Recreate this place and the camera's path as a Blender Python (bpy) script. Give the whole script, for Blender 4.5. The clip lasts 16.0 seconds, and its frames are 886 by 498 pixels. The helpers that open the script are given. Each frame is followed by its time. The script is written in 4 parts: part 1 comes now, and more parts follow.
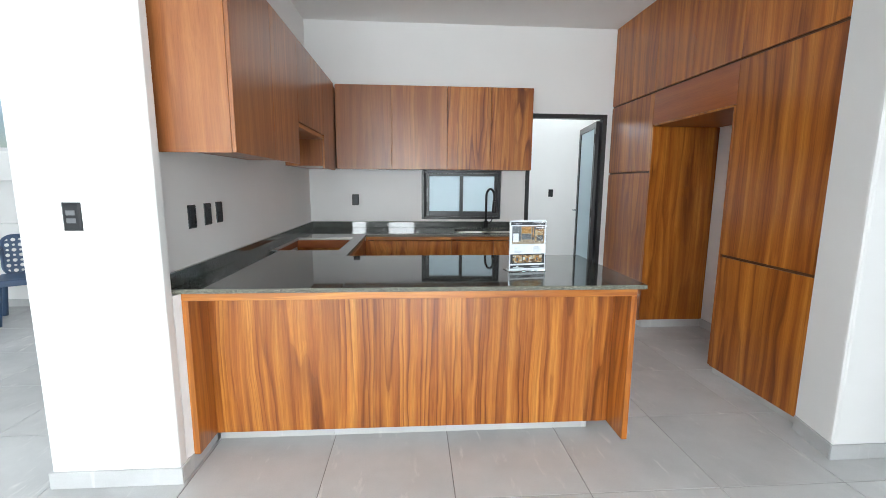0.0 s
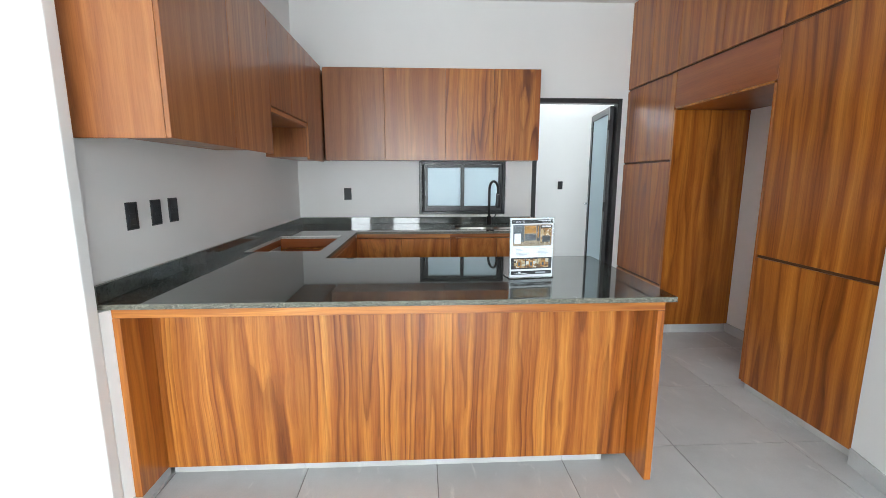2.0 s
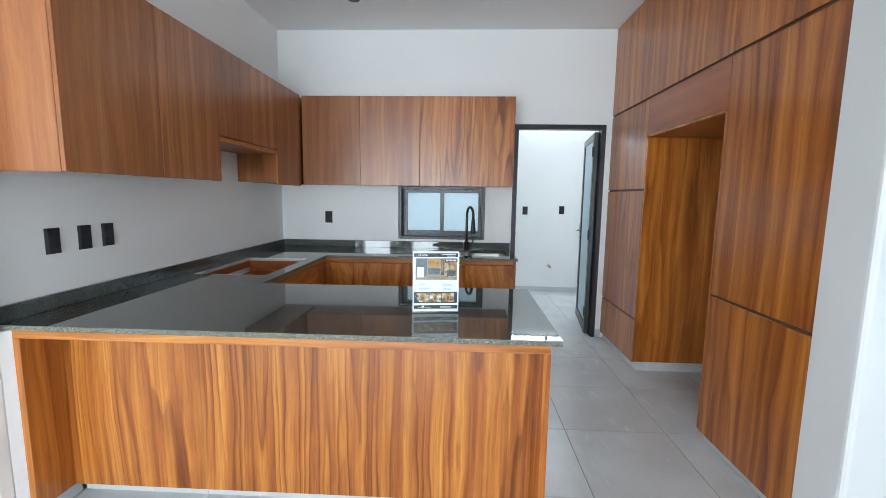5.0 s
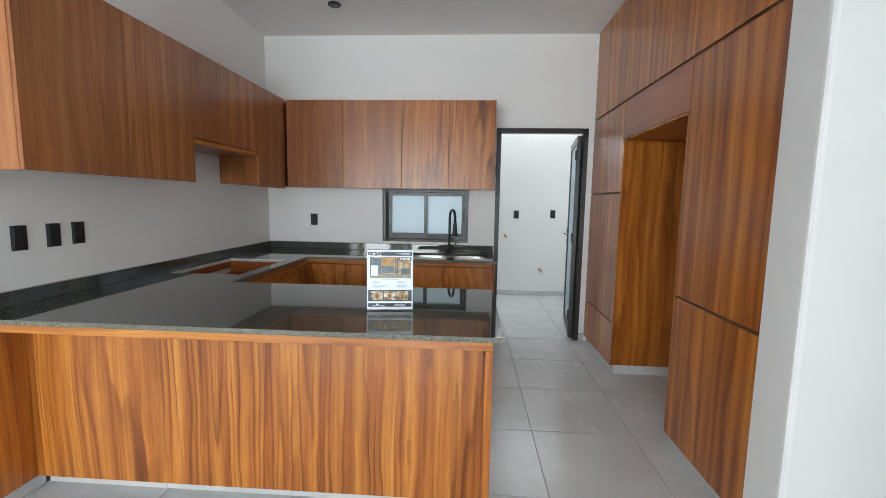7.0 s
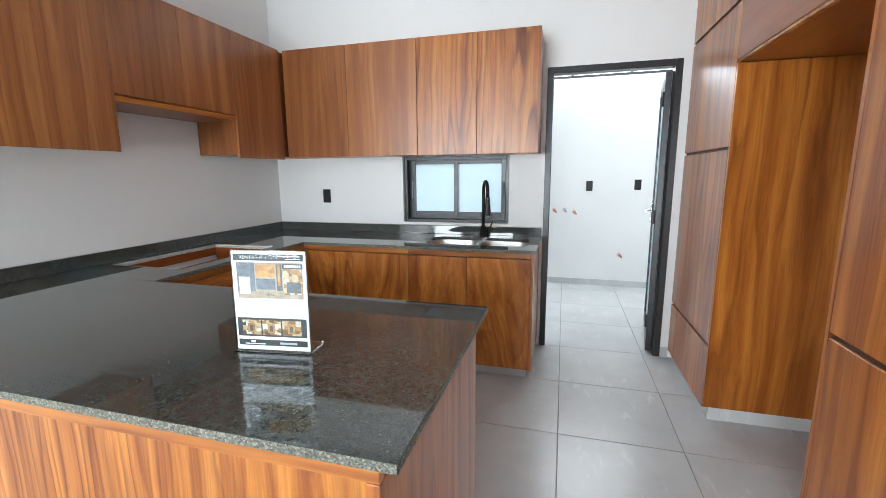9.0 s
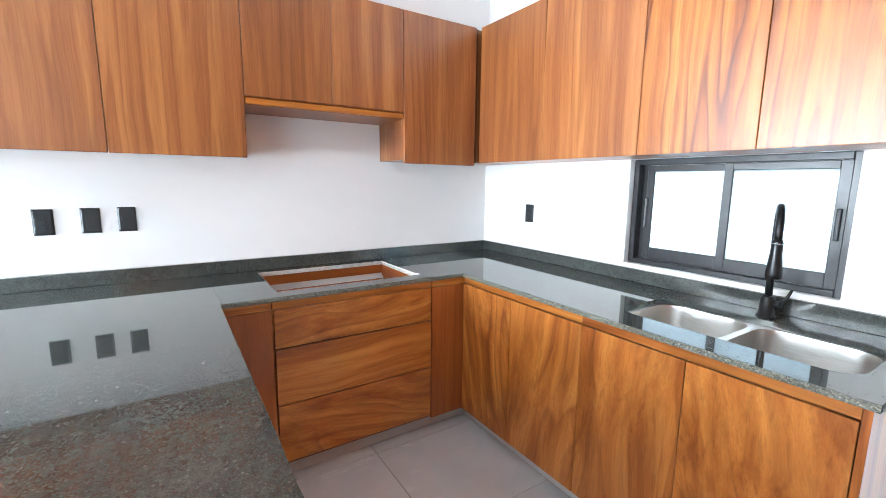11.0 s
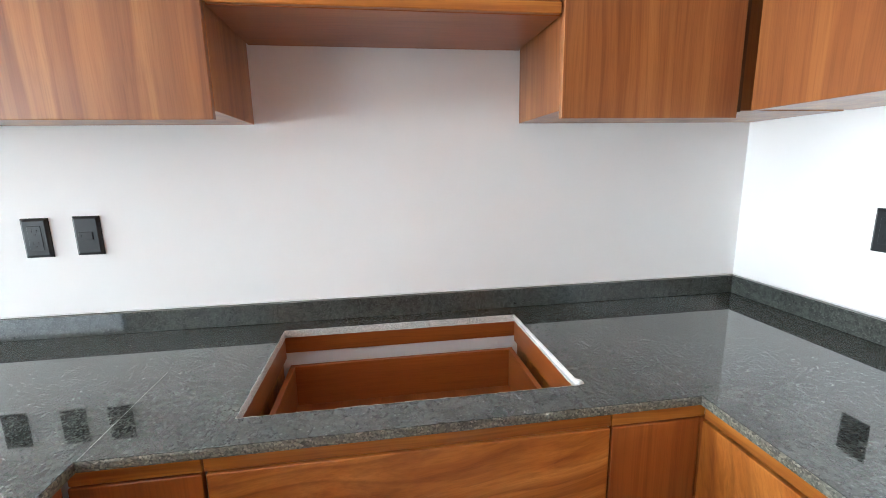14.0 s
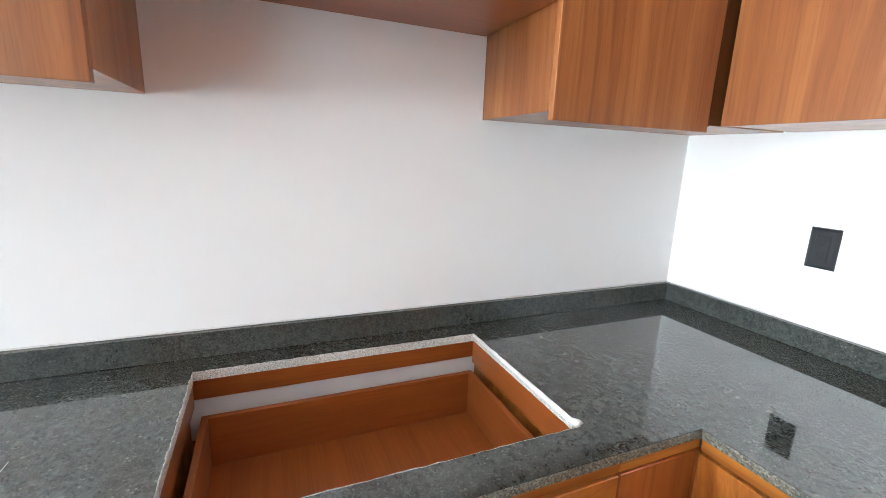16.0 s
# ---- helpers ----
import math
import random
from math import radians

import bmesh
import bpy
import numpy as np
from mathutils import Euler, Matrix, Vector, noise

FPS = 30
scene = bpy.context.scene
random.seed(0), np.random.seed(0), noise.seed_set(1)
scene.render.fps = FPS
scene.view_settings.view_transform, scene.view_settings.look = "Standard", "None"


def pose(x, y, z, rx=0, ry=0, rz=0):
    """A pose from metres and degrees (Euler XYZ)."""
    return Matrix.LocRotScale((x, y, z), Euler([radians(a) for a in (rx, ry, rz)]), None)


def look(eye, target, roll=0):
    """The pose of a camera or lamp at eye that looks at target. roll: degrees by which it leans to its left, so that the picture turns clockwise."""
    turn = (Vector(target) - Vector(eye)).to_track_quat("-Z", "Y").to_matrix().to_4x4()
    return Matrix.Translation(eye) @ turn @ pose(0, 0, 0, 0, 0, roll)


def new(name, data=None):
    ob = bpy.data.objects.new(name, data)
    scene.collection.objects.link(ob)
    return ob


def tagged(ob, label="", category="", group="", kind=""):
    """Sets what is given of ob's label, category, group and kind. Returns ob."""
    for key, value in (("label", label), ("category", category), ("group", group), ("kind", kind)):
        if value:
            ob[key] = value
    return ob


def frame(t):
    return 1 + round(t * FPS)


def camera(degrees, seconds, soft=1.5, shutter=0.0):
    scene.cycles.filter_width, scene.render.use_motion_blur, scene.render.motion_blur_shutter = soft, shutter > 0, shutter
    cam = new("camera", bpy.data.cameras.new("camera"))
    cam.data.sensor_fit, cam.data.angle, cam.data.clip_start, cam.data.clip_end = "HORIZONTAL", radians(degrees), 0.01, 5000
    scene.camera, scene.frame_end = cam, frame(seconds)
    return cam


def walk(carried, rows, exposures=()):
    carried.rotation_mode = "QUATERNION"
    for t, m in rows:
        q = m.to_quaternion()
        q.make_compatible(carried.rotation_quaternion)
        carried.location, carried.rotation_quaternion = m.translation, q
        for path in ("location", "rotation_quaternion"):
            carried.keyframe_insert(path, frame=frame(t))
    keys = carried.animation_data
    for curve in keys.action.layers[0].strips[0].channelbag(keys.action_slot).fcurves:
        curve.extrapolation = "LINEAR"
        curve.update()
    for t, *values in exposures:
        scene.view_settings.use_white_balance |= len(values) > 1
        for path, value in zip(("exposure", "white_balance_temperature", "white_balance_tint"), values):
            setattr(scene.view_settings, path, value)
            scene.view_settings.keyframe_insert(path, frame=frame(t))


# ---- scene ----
cam = camera(92.2, 16.0, soft=0.55)
PATH = [
    (0, (1.109, -4.708, 1.364), (1.246, -2.735, 1.064), 0.4),
    (0.5, (1.109, -4.659, 1.353), (1.247, -2.687, 1.049), 0.5),
    (1, (1.133, -4.574, 1.345), (1.267, -2.603, 1.033), 0.4),
    (1.5, (1.185, -4.458, 1.349), (1.31, -2.488, 1.03), 0.2),
    (2, (1.23, -4.355, 1.357), (1.324, -2.385, 1.025), -0.0),
    (2.5, (1.324, -4.181, 1.39), (1.418, -2.212, 1.049), 0.0),
    (3, (1.453, -4.082, 1.397), (1.633, -2.118, 1.06), 0.2),
    (3.5, (1.619, -4.084, 1.423), (1.674, -2.106, 1.13), 0.1),
    (4, (1.743, -4.157, 1.43), (1.696, -2.176, 1.162), 0.2),
    (6.5, (1.979, -4.432, 1.404), (1.88, -2.447, 1.176), 1.0),
    (7, (2.096, -4.343, 1.399), (1.973, -2.359, 1.177), 1.0),
    (7.5, (2.229, -4.219, 1.388), (1.961, -2.249, 1.167), 0.5),
    (8, (2.304, -4.025, 1.376), (1.935, -2.075, 1.128), 0.0),
    (8.2, (2.339, -3.905, 1.37), (1.932, -1.969, 1.073), -0.1),
    (10.3, (2.655, -2.459, 1.372), (1.409, -0.932, 1.035), 0.0),
    (10.5, (2.662, -2.325, 1.394), (1.225, -0.974, 1.062), 0.4),
    (11, (2.555, -2.021, 1.391), (0.895, -0.95, 1.081), 0.6),
    (11.5, (2.355, -1.799, 1.377), (0.594, -0.903, 1.069), -0.0),
    (12, (2.179, -1.604, 1.374), (0.293, -1.017, 1.056), -1.2),
    (12.5, (2.006, -1.434, 1.391), (0.073, -1.036, 1.065), -1.3),
    (13, (1.796, -1.373, 1.391), (-0.141, -0.995, 1.065), -1.0),
    (13.5, (1.607, -1.378, 1.383), (-0.333, -1.035, 1.036), -1.1),
    (14, (1.405, -1.327, 1.381), (-0.538, -1.042, 1.002), -1.1),
    (14.5, (1.292, -1.307, 1.352), (-0.657, -1.055, 0.976), -1.2),
    (15, (1.235, -1.334, 1.358), (-0.703, -1.057, 0.949), 0.6),
    (15.5, (1.166, -1.406, 1.363), (-0.724, -0.916, 0.93), 2.5),
    (16, (1.159, -1.459, 1.408), (-0.641, -0.698, 0.983), 2.2),
]
EXPOSURES = [(0.0, -0.4, 6200, 6), (2.0, -0.35, 6150, 5), (2.6, -0.3, 6150, 5), (3.2, -0.6, 6050, 5), (4.2, -0.25, 5600, 2), (6.5, -0.65, 6250, 6), (8.2, -0.3, 6100, 5), (10.3, 0.85, 5850, 5),
             (11.5, 1.55, 5650, 4), (12.5, 1.65, 5700, 4), (13.5, 1.25, 5900, 4), (14.5, 1.1, 5950, 5), (15.5, 1.4, 6000, 5), (16.0, 1.25, 5950, 5)]
walk(cam, [(t, look(eye, target, roll)) for t, eye, target, roll in PATH], EXPOSURES)

# ---- world and lights ----
world = bpy.data.worlds.new("world")
scene.world = world
world.use_nodes = True
wn, wl = world.node_tree.nodes, world.node_tree.links
sky = wn.new("ShaderNodeTexSky")
sky.sky_type = 'NISHITA'
sky.sun_disc = False
sky.sun_elevation = radians(58)
sky.sun_rotation = radians(200)
wn["Background"].inputs["Strength"].default_value = 0.12
wl.new(sky.outputs["Color"], wn["Background"].inputs["Color"])


def area_lamp(name, place, target, w, h, watts, colour):
    data = bpy.data.lights.new(name, "AREA")
    data.shape, data.size, data.size_y, data.energy, data.color = "RECTANGLE", w, h, watts, colour
    ob = new(name, data)
    ob.matrix_world = look(place, target)
    return tagged(ob, category="daylight", kind="structure")


DAY = (0.95, 0.98, 1.0)
area_lamp("daylight_front_a", (-0.8, -8.93, 1.3), (-0.8, 0, 1.3), 0.8, 2.4, 115, DAY)
area_lamp("daylight_front_b", (0.72, -8.93, 1.3), (0.72, 0, 1.3), 0.8, 2.4, 115, DAY)
area_lamp("daylight_front_c", (-2.75, -8.93, 1.3), (-2.75, 0, 1.3), 2.2, 2.4, 120, DAY)
# extra lamp in an unseen window, added to brighten the back wall
area_lamp("added_light_front", (1.75, -8.93, 0.98), (1.75, 0, 0.98), 0.86, 0.96, 115, DAY)
# lamp in an unseen east window, added to lift the left wall
area_lamp("added_light_east", (5.14, -6.4, 1.55), (0, -6.4, 1.55), 2.6, 2.2, 50, DAY)
area_lamp("daylight_dining", (-2.9, 0.16, 2.2), (-2.6, -6, 1.2), 2.0, 0.95, 25, DAY)
area_lamp("daylight_laundry", (2.2, 2.08, 2.65), (2.2, 0.6, 1.2), 3.0, 0.34, 66, DAY)

# ---- materials ----


def material(name):
    m = bpy.data.materials.new(name)
    m.use_nodes = True
    nt = m.node_tree
    return m, nt, nt.nodes["Principled BSDF"]


def node(nt, kind, **sets):
    n = nt.nodes.new(kind)
    for k, v in sets.items():
        n.inputs[k.replace("_", " ")].default_value = v
    return n


def ramp(nt, stops, fac):
    r = nt.nodes.new("ShaderNodeValToRGB")
    e = r.color_ramp.elements
    while len(e) < len(stops):
        e.new(0.5)
    for el, (p, c) in zip(e, stops):
        el.position, el.color = p, (*c, 1)
    nt.links.new(fac, r.inputs["Fac"])
    return r.outputs["Color"]


def mix(nt, fac, a, b, mode="MIX"):
    n = nt.nodes.new("ShaderNodeMix")
    n.data_type, n.blend_type = "RGBA", mode
    for sock, v in ((n.inputs[0], fac), (n.inputs[6], a), (n.inputs[7], b)):
        if isinstance(v, (int, float)):
            sock.default_value = v
        elif isinstance(v, tuple):
            sock.default_value = (*v, 1)
        else:
            nt.links.new(v, sock)
    return n.outputs[2]


def bump(nt, height, strength, dist, bsdf):
    b = node(nt, "ShaderNodeBump", Strength=strength, Distance=dist)
    nt.links.new(height, b.inputs["Height"])
    nt.links.new(b.outputs["Normal"], bsdf.inputs["Normal"])


def noise_tex(nt, vec, scale, detail=4.0, rough=0.55):
    n = node(nt, "ShaderNodeTexNoise", Scale=scale, Detail=detail, Roughness=rough)
    nt.links.new(vec, n.inputs["Vector"])
    return n.outputs["Fac"]


def vec_scale(nt, vec, s):
    n = nt.nodes.new("ShaderNodeMapping")
    n.inputs["Scale"].default_value = s
    nt.links.new(vec, n.inputs["Vector"])
    return n.outputs["Vector"]


def vec_add(nt, a, b):
    n = nt.nodes.new("ShaderNodeVectorMath")
    n.operation = "ADD"
    nt.links.new(a, n.inputs[0])
    nt.links.new(b, n.inputs[1])
    return n.outputs["Vector"]


FULL = [(0.28, (0.31, 0.086, 0.012)), (0.42, (0.47, 0.152, 0.022)), (0.54, (0.63, 0.236, 0.037)), (0.70, (0.79, 0.355, 0.070))]
SOFT = [(0.27, (0.35, 0.100, 0.016)), (0.41, (0.49, 0.156, 0.024)), (0.53, (0.62, 0.220, 0.040)), (0.70, (0.76, 0.320, 0.068))]
MILD = [(0.25, (0.28, 0.090, 0.026)), (0.45, (0.36, 0.126, 0.036)), (0.58, (0.44, 0.166, 0.048)), (0.75, (0.55, 0.228, 0.070))]
TALL = [(0.28, (0.30, 0.078, 0.010)), (0.42, (0.43, 0.126, 0.015)), (0.54, (0.54, 0.176, 0.022)), (0.70, (0.68, 0.260, 0.040))]
RED = [(0.25, (0.30, 0.078, 0.016)), (0.5, (0.39, 0.112, 0.022)), (0.75, (0.48, 0.150, 0.030))]
CALM = [(0.25, (0.32, 0.082, 0.016)), (0.75, (0.415, 0.118, 0.023))]


def wood(name, axis, waver=0.09, stops=FULL, strength=1.0, slant=0.0, ripple=0.01, figure=0.45, rings=13.0, width=3.0, vein=17.0, pores=0.3):
    """Varnished tropical hardwood veneer, its grain along the axis 0, 1 or 2; figure sets how dark the growth rings show."""
    m, nt, b = material(name)
    tc = nt.nodes.new("ShaderNodeTexCoord")
    info = nt.nodes.new("ShaderNodeObjectInfo")
    shift = nt.nodes.new("ShaderNodeCombineXYZ")
    mul = nt.nodes.new("ShaderNodeMath")
    mul.operation = "MULTIPLY"
    mul.inputs[1].default_value = 37.0
    nt.links.new(info.outputs["Random"], mul.inputs[0])
    for i in range(3):
        nt.links.new(mul.outputs[0], shift.inputs[i])
    p = vec_add(nt, tc.outputs["Object"], shift.outputs[0])

    if slant:
        # boards sawn aslant, each by its own amount
        k = node(nt, "ShaderNodeMapRange")
        k.inputs["To Min"].default_value, k.inputs["To Max"].default_value = -slant, slant
        nt.links.new(info.outputs["Random"], k.inputs["Value"])
        sep = nt.nodes.new("ShaderNodeSeparateXYZ")
        nt.links.new(p, sep.inputs[0])
        lean = nt.nodes.new("ShaderNodeMath")
        lean.operation = "MULTIPLY"
        nt.links.new(sep.outputs[axis], lean.inputs[0])
        nt.links.new(k.outputs[0], lean.inputs[1])
        comb = nt.nodes.new("ShaderNodeCombineXYZ")
        for i in range(3):
            if i != axis:
                nt.links.new(lean.outputs[0], comb.inputs[i])
        p = vec_add(nt, p, comb.outputs[0])

    def stretched(vec, cross, lengthwise):
        s = [cross] * 3
        s[axis] = lengthwise
        return vec_scale(nt, vec, s)

    def wander(vec, cross, lengthwise, amount):
        n = node(nt, "ShaderNodeTexNoise", Scale=1.0, Detail=2.0, Roughness=0.5)
        nt.links.new(stretched(p, cross, lengthwise), n.inputs["Vector"])
        sc = nt.nodes.new("ShaderNodeVectorMath")
        sc.operation = "SCALE"
        sc.inputs["Scale"].default_value = amount
        nt.links.new(n.outputs["Color"], sc.inputs[0])
        return vec_add(nt, vec, sc.outputs[0])
    # the slow waver of the grain, then its shorter ripple along the board
    p2 = wander(p, 2.6 if waver < 0.2 else 1.8, 0.9, waver)
    p2 = wander(p2, 6.0, 3.2, ripple)
    broad = noise_tex(nt, stretched(p2, 5.5, 0.35), 1.0, 2.0)
    veins = noise_tex(nt, stretched(p2, vein, 0.42), 1.0, 3.0, 0.55)
    fine = noise_tex(nt, stretched(p2, 260, 7), 1.0, 2.0)
    c = ramp(nt, stops, veins)
    c = mix(nt, 0.5 * strength, c, ramp(nt, [(0.32, (0.50, 0.42, 0.38)), (0.5, (0.85, 0.82, 0.80)), (0.66, (1.0, 1.0, 1.0))], broad), "MULTIPLY")
    # growth rings: the level lines of a slow field, fading in and out over the board
    field = noise_tex(nt, stretched(p2, width, 0.20), 1.0, 1.5, 0.4)
    turns = nt.nodes.new("ShaderNodeMath")
    turns.operation = "MULTIPLY"
    turns.inputs[1].default_value = rings
    nt.links.new(field, turns.inputs[0])
    saw = nt.nodes.new("ShaderNodeMath")
    saw.operation = "FRACT"
    nt.links.new(turns.outputs[0], saw.inputs[0])
    ring = ramp(nt, [(0.0, (0.55, 0.46, 0.40)), (0.10, (1, 1, 1)), (0.50, (0.92, 0.90, 0.88)), (0.80, (0.60, 0.50, 0.44)), (0.93, (0.30, 0.19, 0.13)), (1.0, (0.34, 0.22, 0.16))], saw.outputs[0])
    fade = ramp(nt, [(0.34, (0.20, 0.20, 0.20)), (0.60, (1, 1, 1))], noise_tex(nt, stretched(p, 4.0, 0.8), 1.0, 2.0))
    weight = mix(nt, 1.0, fade, (figure, figure, figure), "MULTIPLY")
    c = mix(nt, weight, c, mix(nt, 1.0, c, ring, "MULTIPLY"))
    lines = noise_tex(nt, stretched(p2, 60, 0.6), 1.0, 3.0, 0.6)
    c = mix(nt, 0.45 * strength, c, ramp(nt, [(0.36, (0.42, 0.34, 0.30)), (0.47, (1, 1, 1))], lines), "MULTIPLY")
    c = mix(nt, pores, c, ramp(nt, [(0.38, (0.62, 0.58, 0.55)), (0.56, (1, 1, 1))], fine), "MULTIPLY")
    tone = ramp(nt, [(0.0, (0.84, 0.81, 0.80)), (0.5, (0.95, 0.95, 0.95)), (1.0, (1.0, 1.0, 1.0))], info.outputs["Random"])
    c = mix(nt, 1.0, c, tone, "MULTIPLY")
    nt.links.new(c, b.inputs["Base Color"])
    rough = node(nt, "ShaderNodeMapRange")
    rough.inputs["To Min"].default_value, rough.inputs["To Max"].default_value = 0.30, 0.42
    nt.links.new(noise_tex(nt, tc.outputs["Object"], 3.0, 3.0), rough.inputs["Value"])
    nt.links.new(rough.outputs[0], b.inputs["Roughness"])
    b.inputs["Specular IOR Level"].default_value = 0.3
    b.inputs["Coat Weight"].default_value = 0.65
    b.inputs["Coat Roughness"].default_value = 0.26
    bump(nt, fine, 0.10, 0.001, b)
    return m


WOOD_FIGURED = wood("wood_upright_figured", 2, 0.24, SOFT, 0.7, 0.35, 0.02, 0.48, 13.0, 3.2)
WOOD_FLAME = wood("wood_lengthwise_figured", 1, 0.22, SOFT, 0.6, 0.3, 0.02, 0.45, 12.0, 4.0)
WOOD_PLAIN_X, WOOD_PLAIN_Y = wood("plain_veneer_x", 0, 0.05, CALM, 0.3, figure=0.12), wood("plain_veneer_y", 1, 0.05, CALM, 0.3, figure=0.12)
WOOD_PLAIN_Z = wood("plain_veneer_upright", 2, 0.05, RED, 0.5, figure=0.22, width=5.0)
WOOD_WAVY = wood("wood_upright_wavy", 2, 0.06, FULL, 0.5, 0.0, 0.018, 0.80, 14.0, 6.0, 22.0, 0.4)
WOOD_CALM = wood("wood_upright_calm", 2, 0.07, MILD, 0.45, 0.0, 0.008, 0.32, 11.0, 4.5, 14.0, 0.3)
WOOD_BOLD = wood("wood_upright_bold", 2, 0.10, SOFT, 0.6, 0.0, 0.012, 0.85, 15.0, 4.5, 20.0, 0.4)
WOOD_Z, WOOD_Y, WOOD_X = wood("wood_upright", 2, 0.09, TALL, 0.6, figure=0.55, rings=10.0, width=4.5, pores=0.35), wood("wood_lengthwise_y", 1, figure=0.3), wood("wood_lengthwise_x", 0)


def warp(nt, vec, scale, amount):
    """A small random offset that frays the outlines of flecks."""
    n = node(nt, "ShaderNodeTexNoise", Scale=scale, Detail=2.0, Roughness=0.6)
    nt.links.new(vec, n.inputs["Vector"])
    sc = nt.nodes.new("ShaderNodeVectorMath")
    sc.operation = "SCALE"
    sc.inputs["Scale"].default_value = amount
    nt.links.new(n.outputs["Color"], sc.inputs[0])
    return sc.outputs[0]


def granite(name, polished):
    m, nt, b = material(name)
    tc = nt.nodes.new("ShaderNodeTexCoord").outputs["Object"]
    v = node(nt, "ShaderNodeTexVoronoi", Scale=330.0 if polished else 270.0)
    nt.links.new(tc, v.inputs["Vector"])
    cell = nt.nodes.new("ShaderNodeSeparateColor")
    nt.links.new(v.outputs["Color"], cell.inputs["Color"])
    cloud = noise_tex(nt, tc, 62.0, 6.0, 0.75)
    broad = noise_tex(nt, tc, 5.0, 3.0)
    if polished:
        c = ramp(nt, [(0.0, (0.032, 0.037, 0.033)), (0.5, (0.050, 0.055, 0.050)), (0.85, (0.070, 0.076, 0.070)), (1.0, (0.110, 0.117, 0.108))], cell.outputs[0])
        patch = noise_tex(nt, tc, 70.0, 3.0, 0.6)
        c = mix(nt, ramp(nt, [(0.42, (0, 0, 0)), (0.72, (0.75, 0.75, 0.75))], patch), c, (0.100, 0.107, 0.098))
        c = mix(nt, 0.5, c, ramp(nt, [(0.35, (0.6, 0.6, 0.6)), (0.65, (1.0, 1.0, 1.0))], broad), "MULTIPLY")
        # sparse pale feldspar flecks, each of its own size
        f = node(nt, "ShaderNodeTexVoronoi", Scale=120.0)
        nt.links.new(vec_add(nt, tc, warp(nt, tc, 220.0, 0.0025)), f.inputs["Vector"])
        fc = nt.nodes.new("ShaderNodeSeparateColor")
        nt.links.new(f.outputs["Color"], fc.inputs["Color"])
        pick = ramp(nt, [(0.72, (0, 0, 0)), (1.0, (0.9, 0.9, 0.9))], fc.outputs[0])
        spot = ramp(nt, [(0.10, (1, 1, 1)), (0.34, (0, 0, 0))], f.outputs["Distance"])
        c = mix(nt, mix(nt, 1.0, pick, spot, "MULTIPLY"), c, (0.21, 0.22, 0.205))
        gl = node(nt, "ShaderNodeMapRange")
        gl.inputs["To Min"].default_value, gl.inputs["To Max"].default_value = 0.015, 0.06
        nt.links.new(patch, gl.inputs["Value"])
        nt.links.new(gl.outputs[0], b.inputs["Roughness"])
        b.inputs["Specular IOR Level"].default_value = 0.62
        b.inputs["IOR"].default_value = 1.68
    else:
        c = ramp(nt, [(0.0, (0.055, 0.055, 0.045)), (0.4, (0.12, 0.118, 0.095)), (0.78, (0.18, 0.174, 0.135)), (1.0, (0.29, 0.28, 0.225))], cell.outputs[0])
        b.inputs["Roughness"].default_value = 0.6
        bump(nt, cloud, 0.6, 0.003, b)
    nt.links.new(c, b.inputs["Base Color"])
    return m


GRANITE, GRANITE_RAW = granite("granite_polished", True), granite("granite_rough_edge", False)


def plain(name, colour, rough, metal=0.0, var=0.06, scale=6.0, bumpy=0.0, bump_scale=90.0, spec=0.5):
    """Paint, plastic or metal with a faint unevenness at two scales."""
    m, nt, b = material(name)
    tc = nt.nodes.new("ShaderNodeTexCoord").outputs["Object"]
    f = noise_tex(nt, tc, scale, 4.0)
    lo = tuple(max(0.0, v * (1 - var)) for v in colour)
    hi = tuple(min(1.0, v * (1 + var)) for v in colour)
    nt.links.new(ramp(nt, [(0.35, lo), (0.65, hi)], f), b.inputs["Base Color"])
    b.inputs["Roughness"].default_value = rough
    b.inputs["Metallic"].default_value = metal
    b.inputs["Specular IOR Level"].default_value = spec
    if bumpy:
        bump(nt, noise_tex(nt, tc, bump_scale, 4.0), bumpy, 0.002, b)
    return m


WALL = plain("white_wall_paint", (0.885, 0.878, 0.868), 0.75, var=0.012, scale=1.6, bumpy=0.10, bump_scale=120.0, spec=0.3)
CEIL = plain("ceiling_paint", (0.91, 0.90, 0.885), 0.85, var=0.012, scale=1.2, bumpy=0.08, spec=0.2)
BLACK = plain("black_aluminium", (0.024, 0.024, 0.026), 0.32, var=0.2, scale=30.0)
BLACK_PLASTIC = plain("dark_plastic", (0.018, 0.020, 0.023), 0.38, var=0.12, scale=25.0, spec=0.4)
SLOT = plain("slot_black", (0.006, 0.006, 0.007), 0.6)
FAUCET = plain("matte_black_metal", (0.014, 0.014, 0.015), 0.30, metal=0.3, var=0.2, scale=40.0)
CHROME = plain("chrome", (0.75, 0.76, 0.78), 0.16, metal=1.0, var=0.03)
GREY_METAL = plain("grey_anodised_metal", (0.20, 0.20, 0.21), 0.4, metal=0.6, var=0.1, scale=40.0)
WHITE_BOARD = plain("white_melamine", (0.78, 0.78, 0.79), 0.45, var=0.02)
CAULK = plain("white_sealant", (0.80, 0.79, 0.77), 0.6, var=0.05, scale=60.0, bumpy=0.4, bump_scale=220.0)
RAW_CUT = plain("cut_stone_white_dust", (0.55, 0.54, 0.51), 0.8, var=0.5, scale=420.0, bumpy=0.7, bump_scale=260.0)
GROUT = plain("grout", (0.25, 0.245, 0.235), 0.9, var=0.15, scale=40.0)
